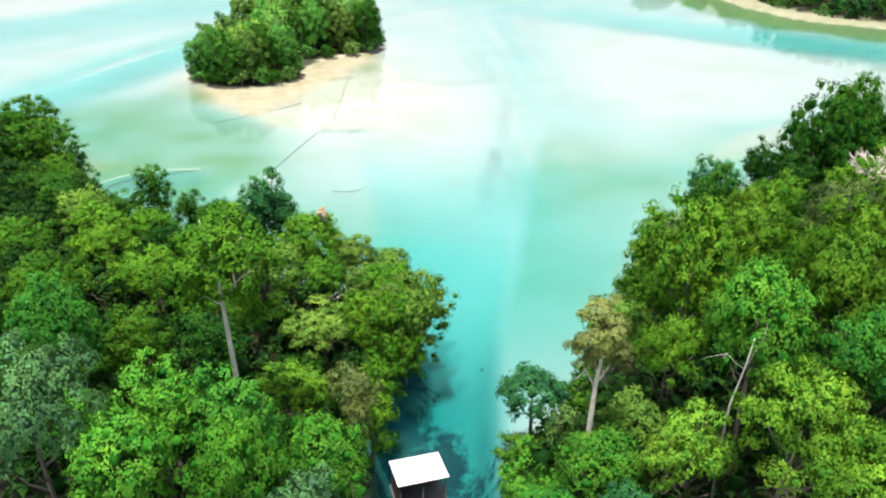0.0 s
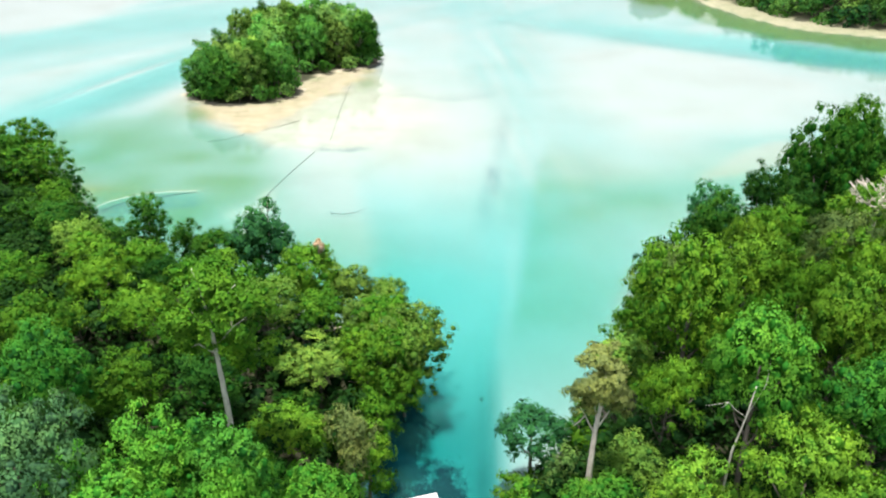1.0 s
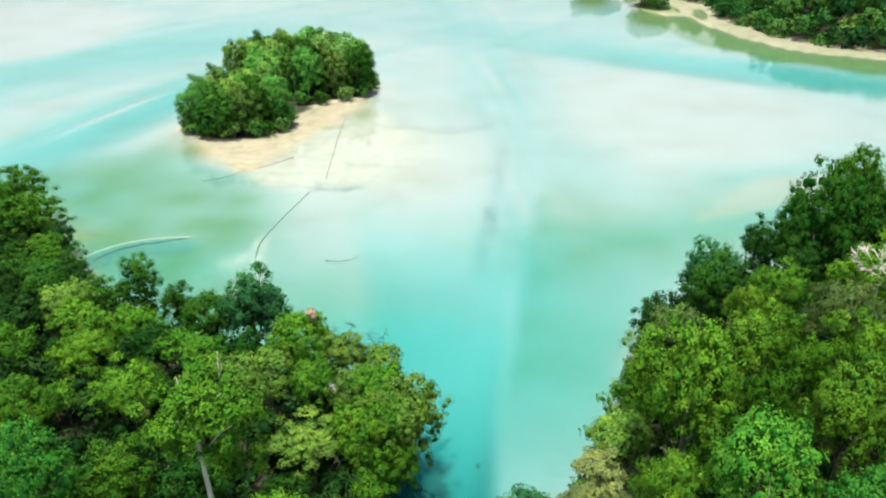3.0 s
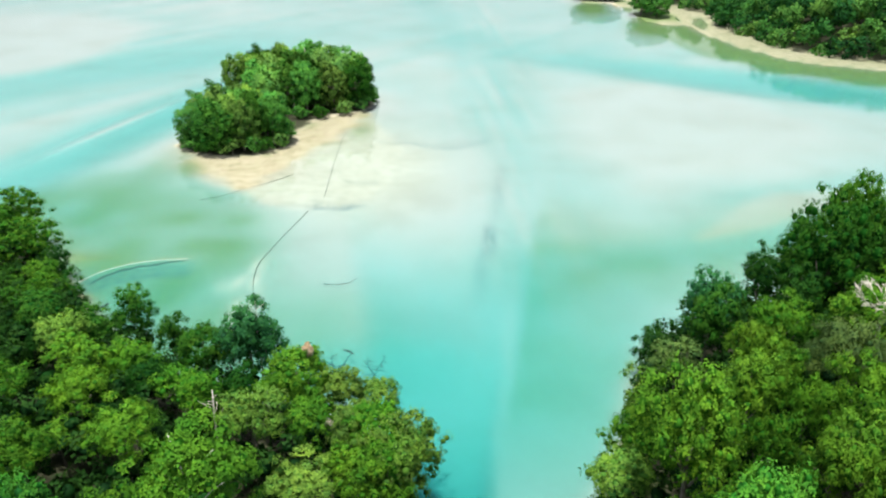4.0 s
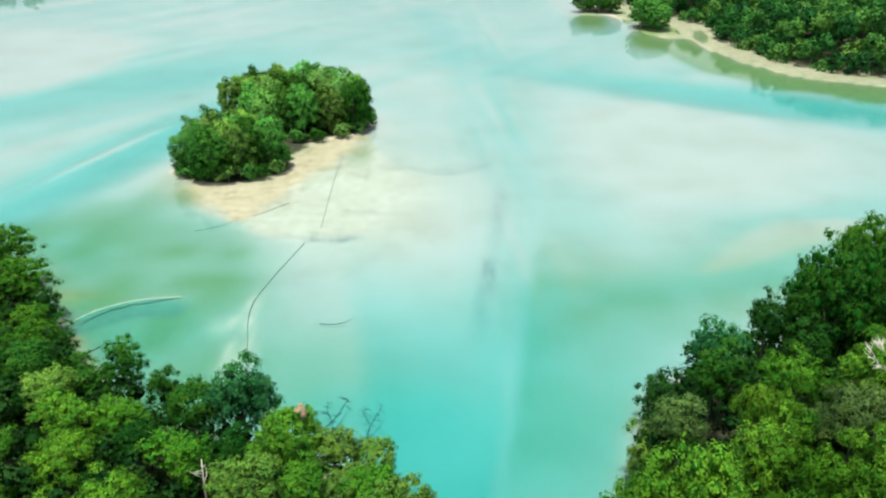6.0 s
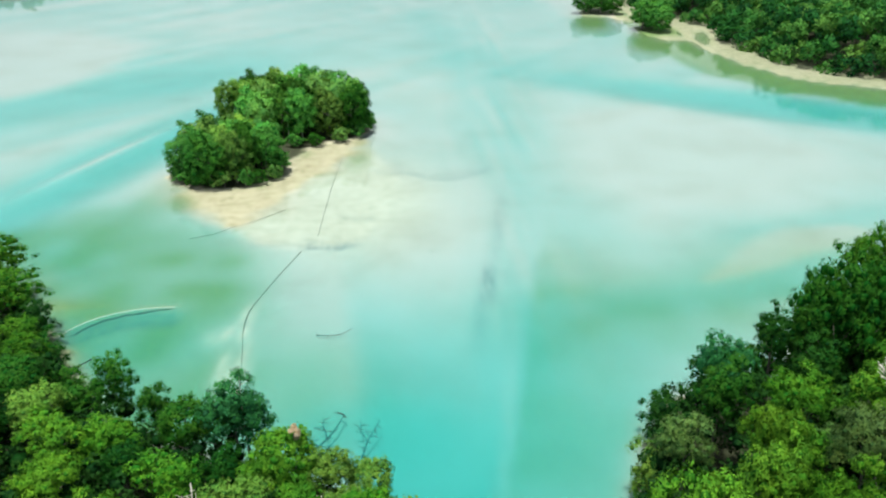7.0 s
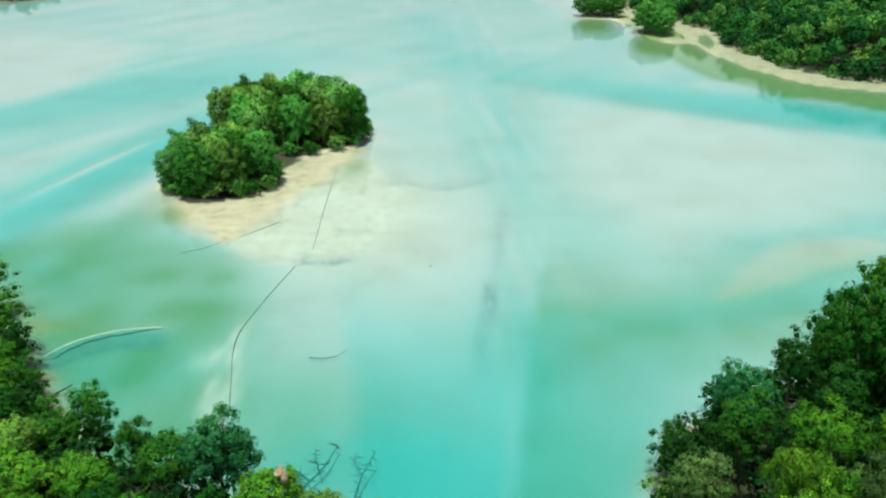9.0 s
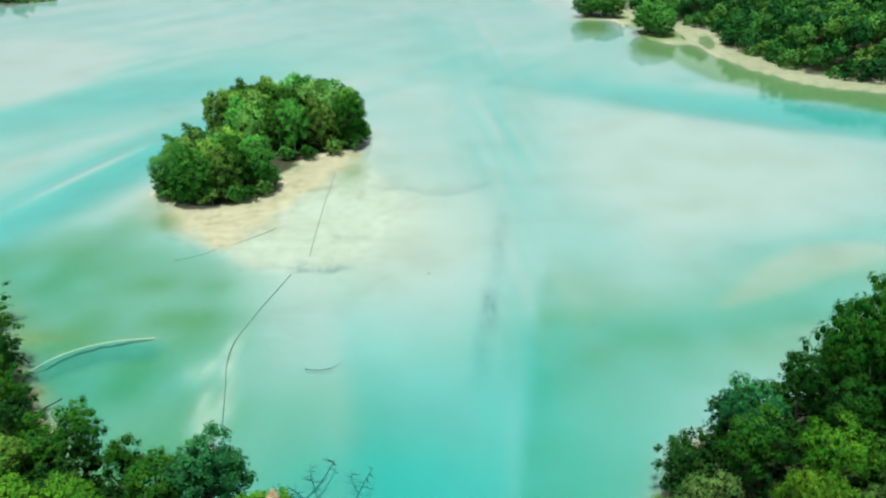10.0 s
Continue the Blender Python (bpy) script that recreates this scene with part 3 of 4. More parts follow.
def crown_puffs(rng, radius, tall, middle, n, low=-0.6, lobes=6, puff=0.36, rough=0.3):
    """Puffs over a dome of that radius and half height; with lobes they gather into separate heads of foliage."""
    heads = []
    for k in range(lobes):
        u = low + (1 - low) * (k + 0.5) / lobes
        q, w = k * 2.39996 + rng.rand(), math.sqrt(max(0.0, 1 - u * u))
        o = rng.uniform(0.38, 0.38 + rough)
        heads.append((Vector((radius * o * w * math.cos(q), radius * o * w * math.sin(q), middle + tall * o * u)), rng.uniform(0.42, 0.62), -0.75))
    if not lobes:
        heads = [(Vector((0, 0, middle)), 1.0, low)]
    puffs, per, turn = [], n // len(heads), rng.uniform(0, 40, 3)
    for head, s, start in heads:
        for k in range(per):
            u = start + (1 - start) * (k + 0.5) / per
            q, w = k * 2.39996 + rng.rand() * 0.8, math.sqrt(max(0.0, 1 - u * u))
            o = s * (rng.uniform(0.6, 1.05) if lobes else 0.74 + 0.45 * noise.noise(Vector((w * math.cos(q) + turn[0], w * math.sin(q) + turn[1], u + turn[2])) * 1.4) + rng.uniform(-0.06, 0.1))
            puffs.append(((head.x + radius * o * w * math.cos(q), head.y + radius * o * w * math.sin(q), head.z + tall * o * u), radius * puff * 0.51 * rng.uniform(0.6, 1.25)))
    return puffs


def trunk_pieces(rng, height, r, lean=0.4, limbs=5, spread=2.5, fork=0.55):
    top = Vector((rng.uniform(-lean, lean), rng.uniform(-lean, lean), height))
    mid = top * 0.5 + Vector((rng.uniform(-lean, lean) * 0.6, rng.uniform(-lean, lean) * 0.6, 0))
    stem = [Vector((0, 0, -0.6)), Vector((0, 0, 0.4)), mid * 0.5 + Vector((0, 0, 0)), mid, mid.lerp(top, 0.5), top]
    pieces = [tube(stem, [r * 1.7, r * 1.25, r * 1.05, r * 0.9, r * 0.65, r * 0.35])]
    for k in range(limbs):
        q = 2 * math.pi * (k + rng.rand() * 0.7) / limbs
        a = mid.lerp(top, (fork - 0.5) * 2 + (1 - fork) * 1.6 * k / limbs)
        e = a + Vector((math.cos(q) * spread, math.sin(q) * spread, spread * rng.uniform(0.5, 1.0)))
        m = a.lerp(e, 0.5) + Vector((0, 0, -0.15 * spread))
        pieces.append(tube([a, m, e], [r * 0.5, r * 0.34, r * 0.15], 5))
    return pieces


def tree_model(seed, height, radius, tall, n=30, tufts=28, leaf=0.33, low=-0.6, lobes=6, puff=0.48, flat=0.8, trunk_r=0.22, rough=0.38, middle=None):
    rng = np.random.RandomState(seed)
    tree = new("tree")
    mesh_object("trunk", *joined(trunk_pieces(rng, height - tall * 0.9, trunk_r, spread=radius * 0.6)), BARK, tree, True)
    cloud = leaf_cloud(rng, crown_puffs(rng, radius, tall, middle or height - tall, int(n * 1.7), low, lobes, puff, rough), int(tufts * 1.2), leaf * 0.7, flat)
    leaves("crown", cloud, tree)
    v = cloud[0]
    tree["height"] = float(v[:, 2].max())
    tree["radius"] = float(np.percentile(np.hypot(v[:, 0], v[:, 1]), 96))
    return tree


MODELS = {
    "dome": [tree_model(1, 14, 3.8, 3.6, lobes=0, n=48, tufts=15, low=-0.5, puff=0.46), tree_model(2, 14, 3.5, 3.8, lobes=7, n=42, tufts=17, low=-0.5, puff=0.47, rough=0.38), tree_model(12, 14, 3.7, 3.4, lobes=6, n=42, tufts=17, puff=0.47, rough=0.4)],
    "oval": [tree_model(3, 15, 3.0, 4.6, lobes=9, n=45, tufts=16, puff=0.5, rough=0.42), tree_model(4, 15, 3.2, 4.8, lobes=8, n=40, tufts=18, puff=0.5, rough=0.42)],
    "broad": [tree_model(5, 13, 4.8, 2.7, n=40, tufts=23, flat=0.6, lobes=8, low=-0.3, puff=0.4), tree_model(6, 13, 4.4, 2.9, n=36, tufts=25, lobes=6, flat=0.6, low=-0.3, puff=0.42)],
    "ragged": [tree_model(7, 14, 3.7, 4.0, lobes=9, n=36, tufts=22, puff=0.4, rough=0.5), tree_model(13, 14, 3.6, 4.4, lobes=8, n=40, tufts=20, puff=0.4, rough=0.5)],
    "bushy": [tree_model(8, 10, 3.7, 5.0, n=48, low=-0.95, lobes=12, tufts=16, leaf=0.36, puff=0.5), tree_model(9, 10, 3.6, 4.8, n=40, low=-0.95, lobes=10, tufts=20, leaf=0.36, puff=0.48)],
    "mangrove": [tree_model(14, 10, 3.8, 5.0, n=36, low=-0.97, lobes=0, tufts=19, leaf=0.45, puff=0.5), tree_model(15, 10, 3.8, 4.8, n=36, low=-0.97, lobes=10, tufts=19, leaf=0.45, puff=0.5)],
    "far dome": [tree_model(21, 14, 3.8, 3.7, lobes=8, n=40, tufts=12, leaf=0.45, puff=0.4, rough=0.45), tree_model(22, 14, 3.6, 3.9, lobes=7, n=28, tufts=17, leaf=0.47)],
    "far oval": [tree_model(23, 15, 3.1, 5.0, lobes=7, n=28, puff=0.5, tufts=17, leaf=0.47)],
    "far ragged": [tree_model(24, 14, 3.7, 4.2, lobes=9, n=36, tufts=14, leaf=0.47, puff=0.4, rough=0.5)],
    "big dome": [tree_model(31, 15, 5.2, 4.4, lobes=0, n=88, tufts=14, low=-0.5, puff=0.36, trunk_r=0.28), tree_model(32, 15, 5.0, 4.6, lobes=9, n=81, tufts=15, puff=0.37, rough=0.42, trunk_r=0.28)],
    "big bushy": [tree_model(33, 13, 5.4, 6.2, lobes=14, n=98, tufts=13, low=-0.95, puff=0.37, rough=0.4, trunk_r=0.28)],
    "shrub": [tree_model(10, 4.5, 2.4, 2.1, n=24, low=-0.8, tufts=12, trunk_r=0.09)],
}
GREENS = {
    "mid": (0.058, 0.255, 0.038), "bright": (0.140, 0.345, 0.040), "dark": (0.019, 0.086, 0.014), "grey": (0.085, 0.245, 0.110),
    "olive": (0.140, 0.290, 0.055), "brown": (0.155, 0.225, 0.080), "teal": (0.030, 0.155, 0.056), "lush": (0.086, 0.305, 0.038),
    "deep": (0.034, 0.130, 0.017), "tan": (0.195, 0.262, 0.095),
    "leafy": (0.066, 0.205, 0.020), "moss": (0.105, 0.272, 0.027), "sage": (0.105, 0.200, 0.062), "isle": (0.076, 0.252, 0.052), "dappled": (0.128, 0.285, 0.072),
}
WORDS = {"mid": "mid-green", "bright": "yellow-green", "dark": "dark green", "deep": "deep green", "grey": "grey-green", "olive": "olive-green", "brown": "brownish", "teal": "blue-green", "lush": "fresh green", "leafy": "warm green", "moss": "mossy yellow-green", "sage": "pale sage-green", "isle": "glossy green", "dappled": "dappled green"}
OUTER = {"mid": "leafy", "lush": "moss", "bright": "moss", "grey": "sage"}  # darker, warmer greens past y = 50, tuned in place of a white balance shift
# islet greens made greyer and lighter, distance haze put into the leaf colour
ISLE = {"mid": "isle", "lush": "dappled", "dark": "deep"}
SHAPES = {"big dome": "large round-crowned", "big bushy": "large dense-crowned", "dome": "round-crowned", "oval": "tall oval-crowned", "broad": "broad flat-crowned", "ragged": "ragged-crowned", "bushy": "dense low-branched", "mangrove": "dense mangrove-like", "far dome": "round-crowned", "far oval": "tall oval-crowned", "far ragged": "ragged-crowned", "shrub": "low"}
plant_rng = np.random.RandomState(11)


def plant(kind, x, y, top, radius, green, where, group, vary=0.12):
    """A copy of a tree model whose crown tops out at the height top, with a crown of about that radius."""
    kind = {"dome": "big dome", "bushy": "big bushy"}.get(kind, kind) if radius > 4.1 else kind
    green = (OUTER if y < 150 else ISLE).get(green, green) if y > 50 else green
    models = MODELS[kind]
    m = models[plant_rng.randint(len(models))]
    base = ground_at(x, y)
    base = max(base, -0.3)
    wide = radius / m["radius"]
    high = max(2.0, top - base) / m["height"]
    at = pose(x, y, base, plant_rng.uniform(-3, 3), plant_rng.uniform(-3, 3), plant_rng.uniform(0, 360)) @ Matrix.Diagonal((wide, wide, high, 1))
    tree = copy_thing(m, at)
    tree.name = "tree" if kind != "shrub" else "shrub"
    tint = np.array(GREENS[green]) * (1 + 0.35 * vary * plant_rng.uniform(-1, 1, 3)) * (1 + 1.5 * vary * plant_rng.uniform(-1, 1))
    for part_ in tree.children:
        part_.color = (*tint, 1)
    noun = "shrub" if kind == "shrub" else "tree"
    tagged(tree, f"{SHAPES[kind]} {noun} with {WORDS[green]} leaves {where}", noun, group)
    return tree


# crowns that stand out: kind, x, y, top, radius, green
LEFT_CROWNS = [
    ("oval", -24, 86, 20.0, 4.0, "teal"), ("oval", -21.5, 87, 18.0, 3.0, "teal"), ("dome", -16.4, 80.5, 16.8, 3.9, "lush"), ("dome", -12, 79, 14.5, 3.6, "olive"), ("dome", -7, 80.5, 11.5, 3.0, "olive"),
    ("bushy", -4.4, 71.5, 13.5, 5.2, "olive"), ("dome", -6.6, 74, 12.6, 4.0, "mid"), ("dome", -3.0, 70.2, 12.0, 3.0, "olive"), ("dome", -5.6, 69.6, 11.5, 3.0, "mid"), ("broad", -13.5, 65, 12.0, 4.6, "olive"), ("dome", -14, 53, 13.0, 4.0, "lush"), ("dome", -8, 49.5, 15.2, 2.7, "brown"),
    ("broad", -15.5, 35, 21.5, 4.2, "lush"), ("oval", -29, 53, 18.5, 3.6, "mid"), ("dome", -33, 49, 25.5, 4.6, "mid"), ("broad", -28, 35, 27.0, 5.2, "grey"),
    ("oval", -43, 95.5, 16.5, 3.0, "deep"), ("oval", -37, 92.5, 14.5, 2.4, "deep"), ("dome", -51, 91, 15.0, 3.6, "olive"), ("bushy", -74, 126, 13.5, 6.0, "mid"),
    ("bushy", -83, 139, 14.0, 6.0, "mid"), ("dome", -62, 108, 11.5, 4.2, "mid"), ("dome", -31, 88, 14.5, 3.8, "deep"), ("bushy", -7, 60, 10.0, 3.0, "mid"), ("bushy", -7.2, 66, 9.5, 3.0, "mid"), ("bushy", -7, 54, 10.5, 3.2, "lush"), ("dome", -16.6, 41.5, 21.0, 3.8, "mid"), ("oval", -22, 41, 22.0, 3.6, "lush"), ("dome", -9, 40, 17.0, 3.6, "lush"),
    ("dome", -24, 62, 17.0, 4.2, "mid"), ("dome", -20.5, 72, 16.0, 4.0, "olive"), ("broad", -33, 66, 18.0, 4.4, "lush"), ("dome", -29, 76, 16.5, 4.0, "mid"), ("broad", -41, 75, 17.0, 4.4, "lush"),
    ("dome", -38, 84, 15.5, 3.8, "mid"), ("dome", -46, 84, 15.5, 4.0, "lush"), ("dome", -9, 66, 13.0, 3.4, "lush"), ("bushy", -3.8, 73, 8.0, 3.0, "olive"), ("bushy", -4.2, 67.5, 7.5, 2.8, "mid"), ("dome", -10, 75, 12.5, 3.4, "olive"), ("dome", -15, 74.5, 14.0, 3.6, "mid"), ("dome", -19, 79, 14.5, 3.4, "lush"), ("dome", -27.5, 89.5, 13.0, 3.0, "mid"), ("oval", -22, 55, 18.0, 3.6, "dark"), ("dome", -41, 62, 20.0, 4.2, "mid"),
    ("dome", -22.5, 33, 22.5, 3.8, "lush"), ("dome", -10, 33, 17.5, 3.6, "grey"), ("dome", -57, 99, 13.5, 3.8, "deep"), ("dome", -52, 76, 17.0, 4.4, "mid"), ("bushy", -66, 114, 11.5, 4.0, "mid"),
]
RIGHT_CROWNS = [
    ("dome", 9.5, 55.5, 11.0, 3.6, "teal"), ("dome", 19, 38.5, 19.5, 3.6, "bright"), ("broad", 25, 35.5, 26.0, 5.2, "bright"), ("broad", 28.5, 31.5, 23.0, 4.2, "bright"), ("dome", 25, 43.5, 29.5, 4.0, "lush"),
    ("dome", 24, 58.5, 29.5, 5.6, "bright"), ("oval", 35.5, 88, 21.8, 3.4, "deep"), ("broad", 43, 84.5, 21.2, 4.4, "mid"), ("bushy", 55, 99, 29.5, 6.4, "deep"), ("bushy", 61.5, 104, 27.5, 5.0, "deep"),
    ("oval", 48, 91, 22.0, 3.0, "dark"), ("dome", 37, 54.5, 28.0, 4.4, "bright"), ("broad", 20.5, 50.5, 21.8, 3.6, "bright"), ("dome", 47.5, 101, 20.5, 3.6, "dark"),
    ("dome", 30.5, 83, 16.0, 3.4, "grey"), ("bushy", 27, 85, 10.5, 3.4, "olive"), ("bushy", 32, 97, 10.0, 3.4, "dark"), ("dome", 20, 66, 13.0, 3.6, "olive"),
    ("dome", 13.5, 34, 16.0, 3.0, "teal"), ("dome", 33, 68, 25.5, 3.8, "lush"), ("bushy", 23.5, 74.5, 11.0, 3.6, "mid"), ("bushy", 8.5, 45, 10.0, 3.2, "lush"), ("bushy", 8.3, 51.5, 6.5, 2.8, "mid"),
    ("dome", 12.6, 40.8, 15.4, 3.6, "lush"), ("dome", 9, 38, 11.5, 3.4, "mid"), ("dome", 17, 46, 15.5, 3.4, "olive"), ("dome", 33, 41, 28.0, 4.4, "mid"), ("dome", 41, 48, 29.0, 4.6, "lush"),
    ("broad", 41.5, 62, 27.5, 4.4, "bright"), ("broad", 44, 72, 26.0, 4.6, "grey"), ("broad", 36.5, 76, 23.5, 3.6, "lush"), ("dome", 50, 79, 25.5, 4.4, "lush"), ("dome", 29, 50, 25.0, 3.2, "lush"),
    ("dome", 32, 34, 24.0, 3.6, "lush"), ("dome", 57, 84, 26.0, 4.0, "lush"), ("bushy", 41, 104, 13.0, 3.4, "dark"), ("dome", 38.2, 95.5, 19.4, 3.8, "teal"), ("dome", 24, 68, 17.0, 3.6, "mid"),
    ("dome", 64, 110, 29.0, 5.6, "mid"), ("bushy", 59, 113.5, 20.0, 4.4, "deep"),
]
for kind, x, y, top, radius, green in LEFT_CROWNS:
    plant(kind, x, y, top, radius, green, "on the western bank", "forest trees")
for kind, x, y, top, radius, green in RIGHT_CROWNS:
    plant(kind, x, y, top, radius, green, "on the eastern bank", "forest trees")


def canopy(x, y, crowns):
    """A height for the canopy between the crowns that stand out."""
    w = [(1 / ((x - c[1]) ** 2 + (y - c[2]) ** 2 + 4), c[3]) for c in crowns]
    return sum(a * b for a, b in w) / sum(a for a, _ in w)


def fill(poly, crowns, where, seed, pitch, area, hues):
    rng = np.random.RandomState(seed)
    spots = []
    for j in range(60):
        for i in range(60):
            x = area[0] + (i + 0.5 * (j % 2) + rng.uniform(-0.3, 0.3)) * pitch
            y = area[1] + (j + rng.uniform(-0.3, 0.3)) * pitch * 0.87
            if x < area[2] and y < area[3] and abs(x) < 0.7 * (y + 7) + 5:
                spots.append((x, y))
    depth = inside_by(poly, np.array([s[0] for s in spots]), np.array([s[1] for s in spots]))
    for (x, y), d in zip(spots, depth):
        if d < 1.8 or min(math.hypot(x - c[1], y - c[2]) - 0.85 * c[4] for c in crowns) < 1.5:
            continue
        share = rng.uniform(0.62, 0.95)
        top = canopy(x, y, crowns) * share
        top = min(top, 10.0 + 1.2 * d)
        if d < 5:
            top, kind = min(top, rng.uniform(7.5, 11)), "bushy"
        else:
            kind = (("dome", "ragged", "broad", "ragged", "dome", "oval") if y < 80 else ("far dome", "far oval", "far ragged", "far dome", "far oval", "far ragged"))[rng.randint(6)]
        # low fill trees take dark greens, shade between the crowns put into their colour
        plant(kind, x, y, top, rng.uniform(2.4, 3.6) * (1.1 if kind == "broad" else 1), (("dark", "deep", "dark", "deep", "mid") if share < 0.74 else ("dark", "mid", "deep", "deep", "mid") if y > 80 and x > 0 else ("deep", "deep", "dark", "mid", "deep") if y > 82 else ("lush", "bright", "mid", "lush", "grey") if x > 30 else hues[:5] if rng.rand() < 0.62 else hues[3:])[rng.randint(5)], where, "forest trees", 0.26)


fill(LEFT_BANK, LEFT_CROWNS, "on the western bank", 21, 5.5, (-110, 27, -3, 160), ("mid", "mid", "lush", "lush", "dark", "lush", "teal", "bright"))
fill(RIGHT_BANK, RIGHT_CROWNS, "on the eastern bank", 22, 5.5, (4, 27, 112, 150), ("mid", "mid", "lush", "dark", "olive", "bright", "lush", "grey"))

# the island's mangroves
island_rng = np.random.RandomState(5)
for cx, cy, rx, ry, n, peak in ((-57.5, 208, 13, 10, 17, 17.2), (-46, 249, 21.5, 15, 30, 19.8)):
    for k in range(n):
        o, q = math.sqrt((k + 0.5) / n), k * 2.39996
        x, y = cx + rx * o * math.cos(q), cy + ry * o * math.sin(q)
        plant("mangrove", x, y, (peak - 3.0 * o * o) * island_rng.uniform(0.9, 1.05), island_rng.uniform(4.6, 5.6), ("mid", "lush", "deep", "mid", "olive")[island_rng.randint(5)], "on the sandy islet", "islet trees", 0.3)
for cx, cy, rx, ry, n, tall in ((91.5, 482, 10, 11, 7, 13), (111, 426, 7, 12, 5, 15)):
    for k in range(n):
        o, q = math.sqrt((k + 0.5) / n), k * 2.39996
        plant("mangrove", cx + rx * o * math.cos(q), cy + ry * o * math.sin(q), tall * 1.15 * island_rng.uniform(0.85, 1.05), 7.2, ("mid", "dark")[k % 2], "on a small far islet", "far islet trees")


for cx, cy, rx, ry, n in ((-56.5, 207.5, 13.5, 10.5, 15), (-44, 249, 21, 18, 20)):
    for k in range(n):
        q = 2 * math.pi * (k + island_rng.rand() * 0.5) / n
        plant("shrub", cx + rx * math.cos(q), cy + ry * math.sin(q), island_rng.uniform(4.0, 6.0), island_rng.uniform(2.4, 3.4), ("mid", "dark", "lush")[k % 3], "at the edge of the islet", "islet shrubs")


def undergrowth():
    """Leafy scrub that covers the forest floor between the trunks."""
    rng = np.random.RandomState(61)
    puffs = []
    for poly, x0, x1 in ((LEFT_BANK, -105, -3), (RIGHT_BANK, 4, 105)):
        xs, ys = rng.uniform(x0, x1, 3200), rng.uniform(22, 145, 3200)
        keep = (inside_by(poly, xs, ys) > 1.2) & (np.abs(xs) < 0.68 * (ys + 7) + 6)
        z = terrain(xs, ys)[0]
        puffs += [((x, y, max(h, 0) + rng.uniform(0.8, 8.5)), rng.uniform(1.2, 2.2)) for x, y, h, k in zip(xs, ys, z, keep) if k]
    ob = leaves("undergrowth", leaf_cloud(rng, puffs, 10, 0.58, crown=False))
    # scrub coloured far darker than the crowns, deepening the gaps in place of shade
    ob.color = (0.016, 0.060, 0.013, 1)
    tagged(ob, "thick green scrub covering the forest floor", "undergrowth", kind="stuff")


undergrowth()


def far_woods(poly, x0, x1, y0, y1, most, gap, seed, label, tall=1.0):
    """Forest on a far shore as one mass of leaf tufts."""
    rng = np.random.RandomState(seed)
    xs, ys = rng.uniform(x0, x1, 9000), rng.uniform(y0, y1, 9000)
    d = inside_by(poly, xs, ys)
    clouds, taken = [], []
    for x, y, e in zip(xs, ys, d):
        if e < -2 or abs(x) > 0.5 * y + 28 or any((x - a) ** 2 + (y - b) ** 2 < gap for a, b in taken):
            continue
        taken.append((x, y))
        g = ground_at(x, y)
        top = g + tall * rng.uniform(8, 21) * (0.45 + 0.55 * min(1, (e + 2) / 9))
        puffs = crown_puffs(rng, rng.uniform(3.4, 5.6), rng.uniform(3.5, 6), top - 4.5, 15, -0.8, 0, 0.55)
        puffs = [((px + x, py + y, pz), r) for (px, py, pz), r in puffs]
        clouds.append(leaf_cloud(rng, puffs, 7, 1.05, per=5))
        if len(taken) >= most:
            break
    v = np.concatenate([c[0] for c in clouds])
    starts = np.cumsum([0] + [len(c[0]) for c in clouds])
    f = np.concatenate([c[1] + k for c, k in zip(clouds, starts)])
    tones = np.concatenate([c[2] + rng.uniform(-0.55, 0.65) for c in clouds])
    ob = leaves("far_forest", (v, f, tones, np.concatenate([c[3] for c in clouds])))
    ob.color = (0.044, 0.168, 0.040, 1)
    tagged(ob, label, "forest", kind="stuff")


far_woods(EAST_SHORE, 118, 262, 280, 520, 480, 26, 31, "dense green forest along the far sandy shore")
far_woods(WEST_SHORE, -340, -262, 548, 600, 40, 60, 32, "dark green forest on a distant point", 0.5)
for some in MODELS.values():
    for m in some:
        for o in (*m.children, m):
            bpy.data.objects.remove(o)


# ---- tall pale-trunked trees that rise out of the canopy ----
def tall_tree(name, x, y, stem, limbs, puffs, tufts, leaf, green, label, r=0.3, bark=None):
    """stem and limbs are points relative to the foot; puffs are (x, y, z, radius) of its open crown."""
    base = ground_at(x, y)
    tree = new("tree")
    tree.location = (x, y, base)
    rng = np.random.RandomState(len(label))
    pts = [Vector((0, 0, -0.5))] + [Vector((a, b, c - base)) for a, b, c in stem]
    mesh_object("trunk", *tube(pts, [r * 1.5] + [r * (1.15 - 0.85 * k / len(stem)) for k in range(len(stem))], 9), bark or PALE_BARK, tree, True)
    for line in limbs:
        line = [Vector((a, b, c - base)) for a, b, c in line]
        fine = [line[0], line[0].lerp(line[1], 0.5) + Vector((0, 0, -0.12)), line[1]] + line[2:]
        mesh_object("limb", *tube(fine, [r * 0.42 * (1 - 0.75 * k / (len(fine) - 1)) for k in range(len(fine))], 6), bark or PALE_BARK, tree, True)
    if puffs:
        cloud = []
        for a, b, c, q in puffs:
            for k in range(9):
                o = rng.normal(size=3) * q * 0.5
                cloud.append(((a + o[0], b + o[1], c - base + o[2] * 0.85), q * rng.uniform(0.28, 0.5)))
        leaves("crown", leaf_cloud(rng, cloud, int(tufts * 0.9), leaf * 0.8, 0.8), tree).color = (*GREENS[green], 1)
    tagged(tree, label, "tree", "tall forest trees")
    return tree


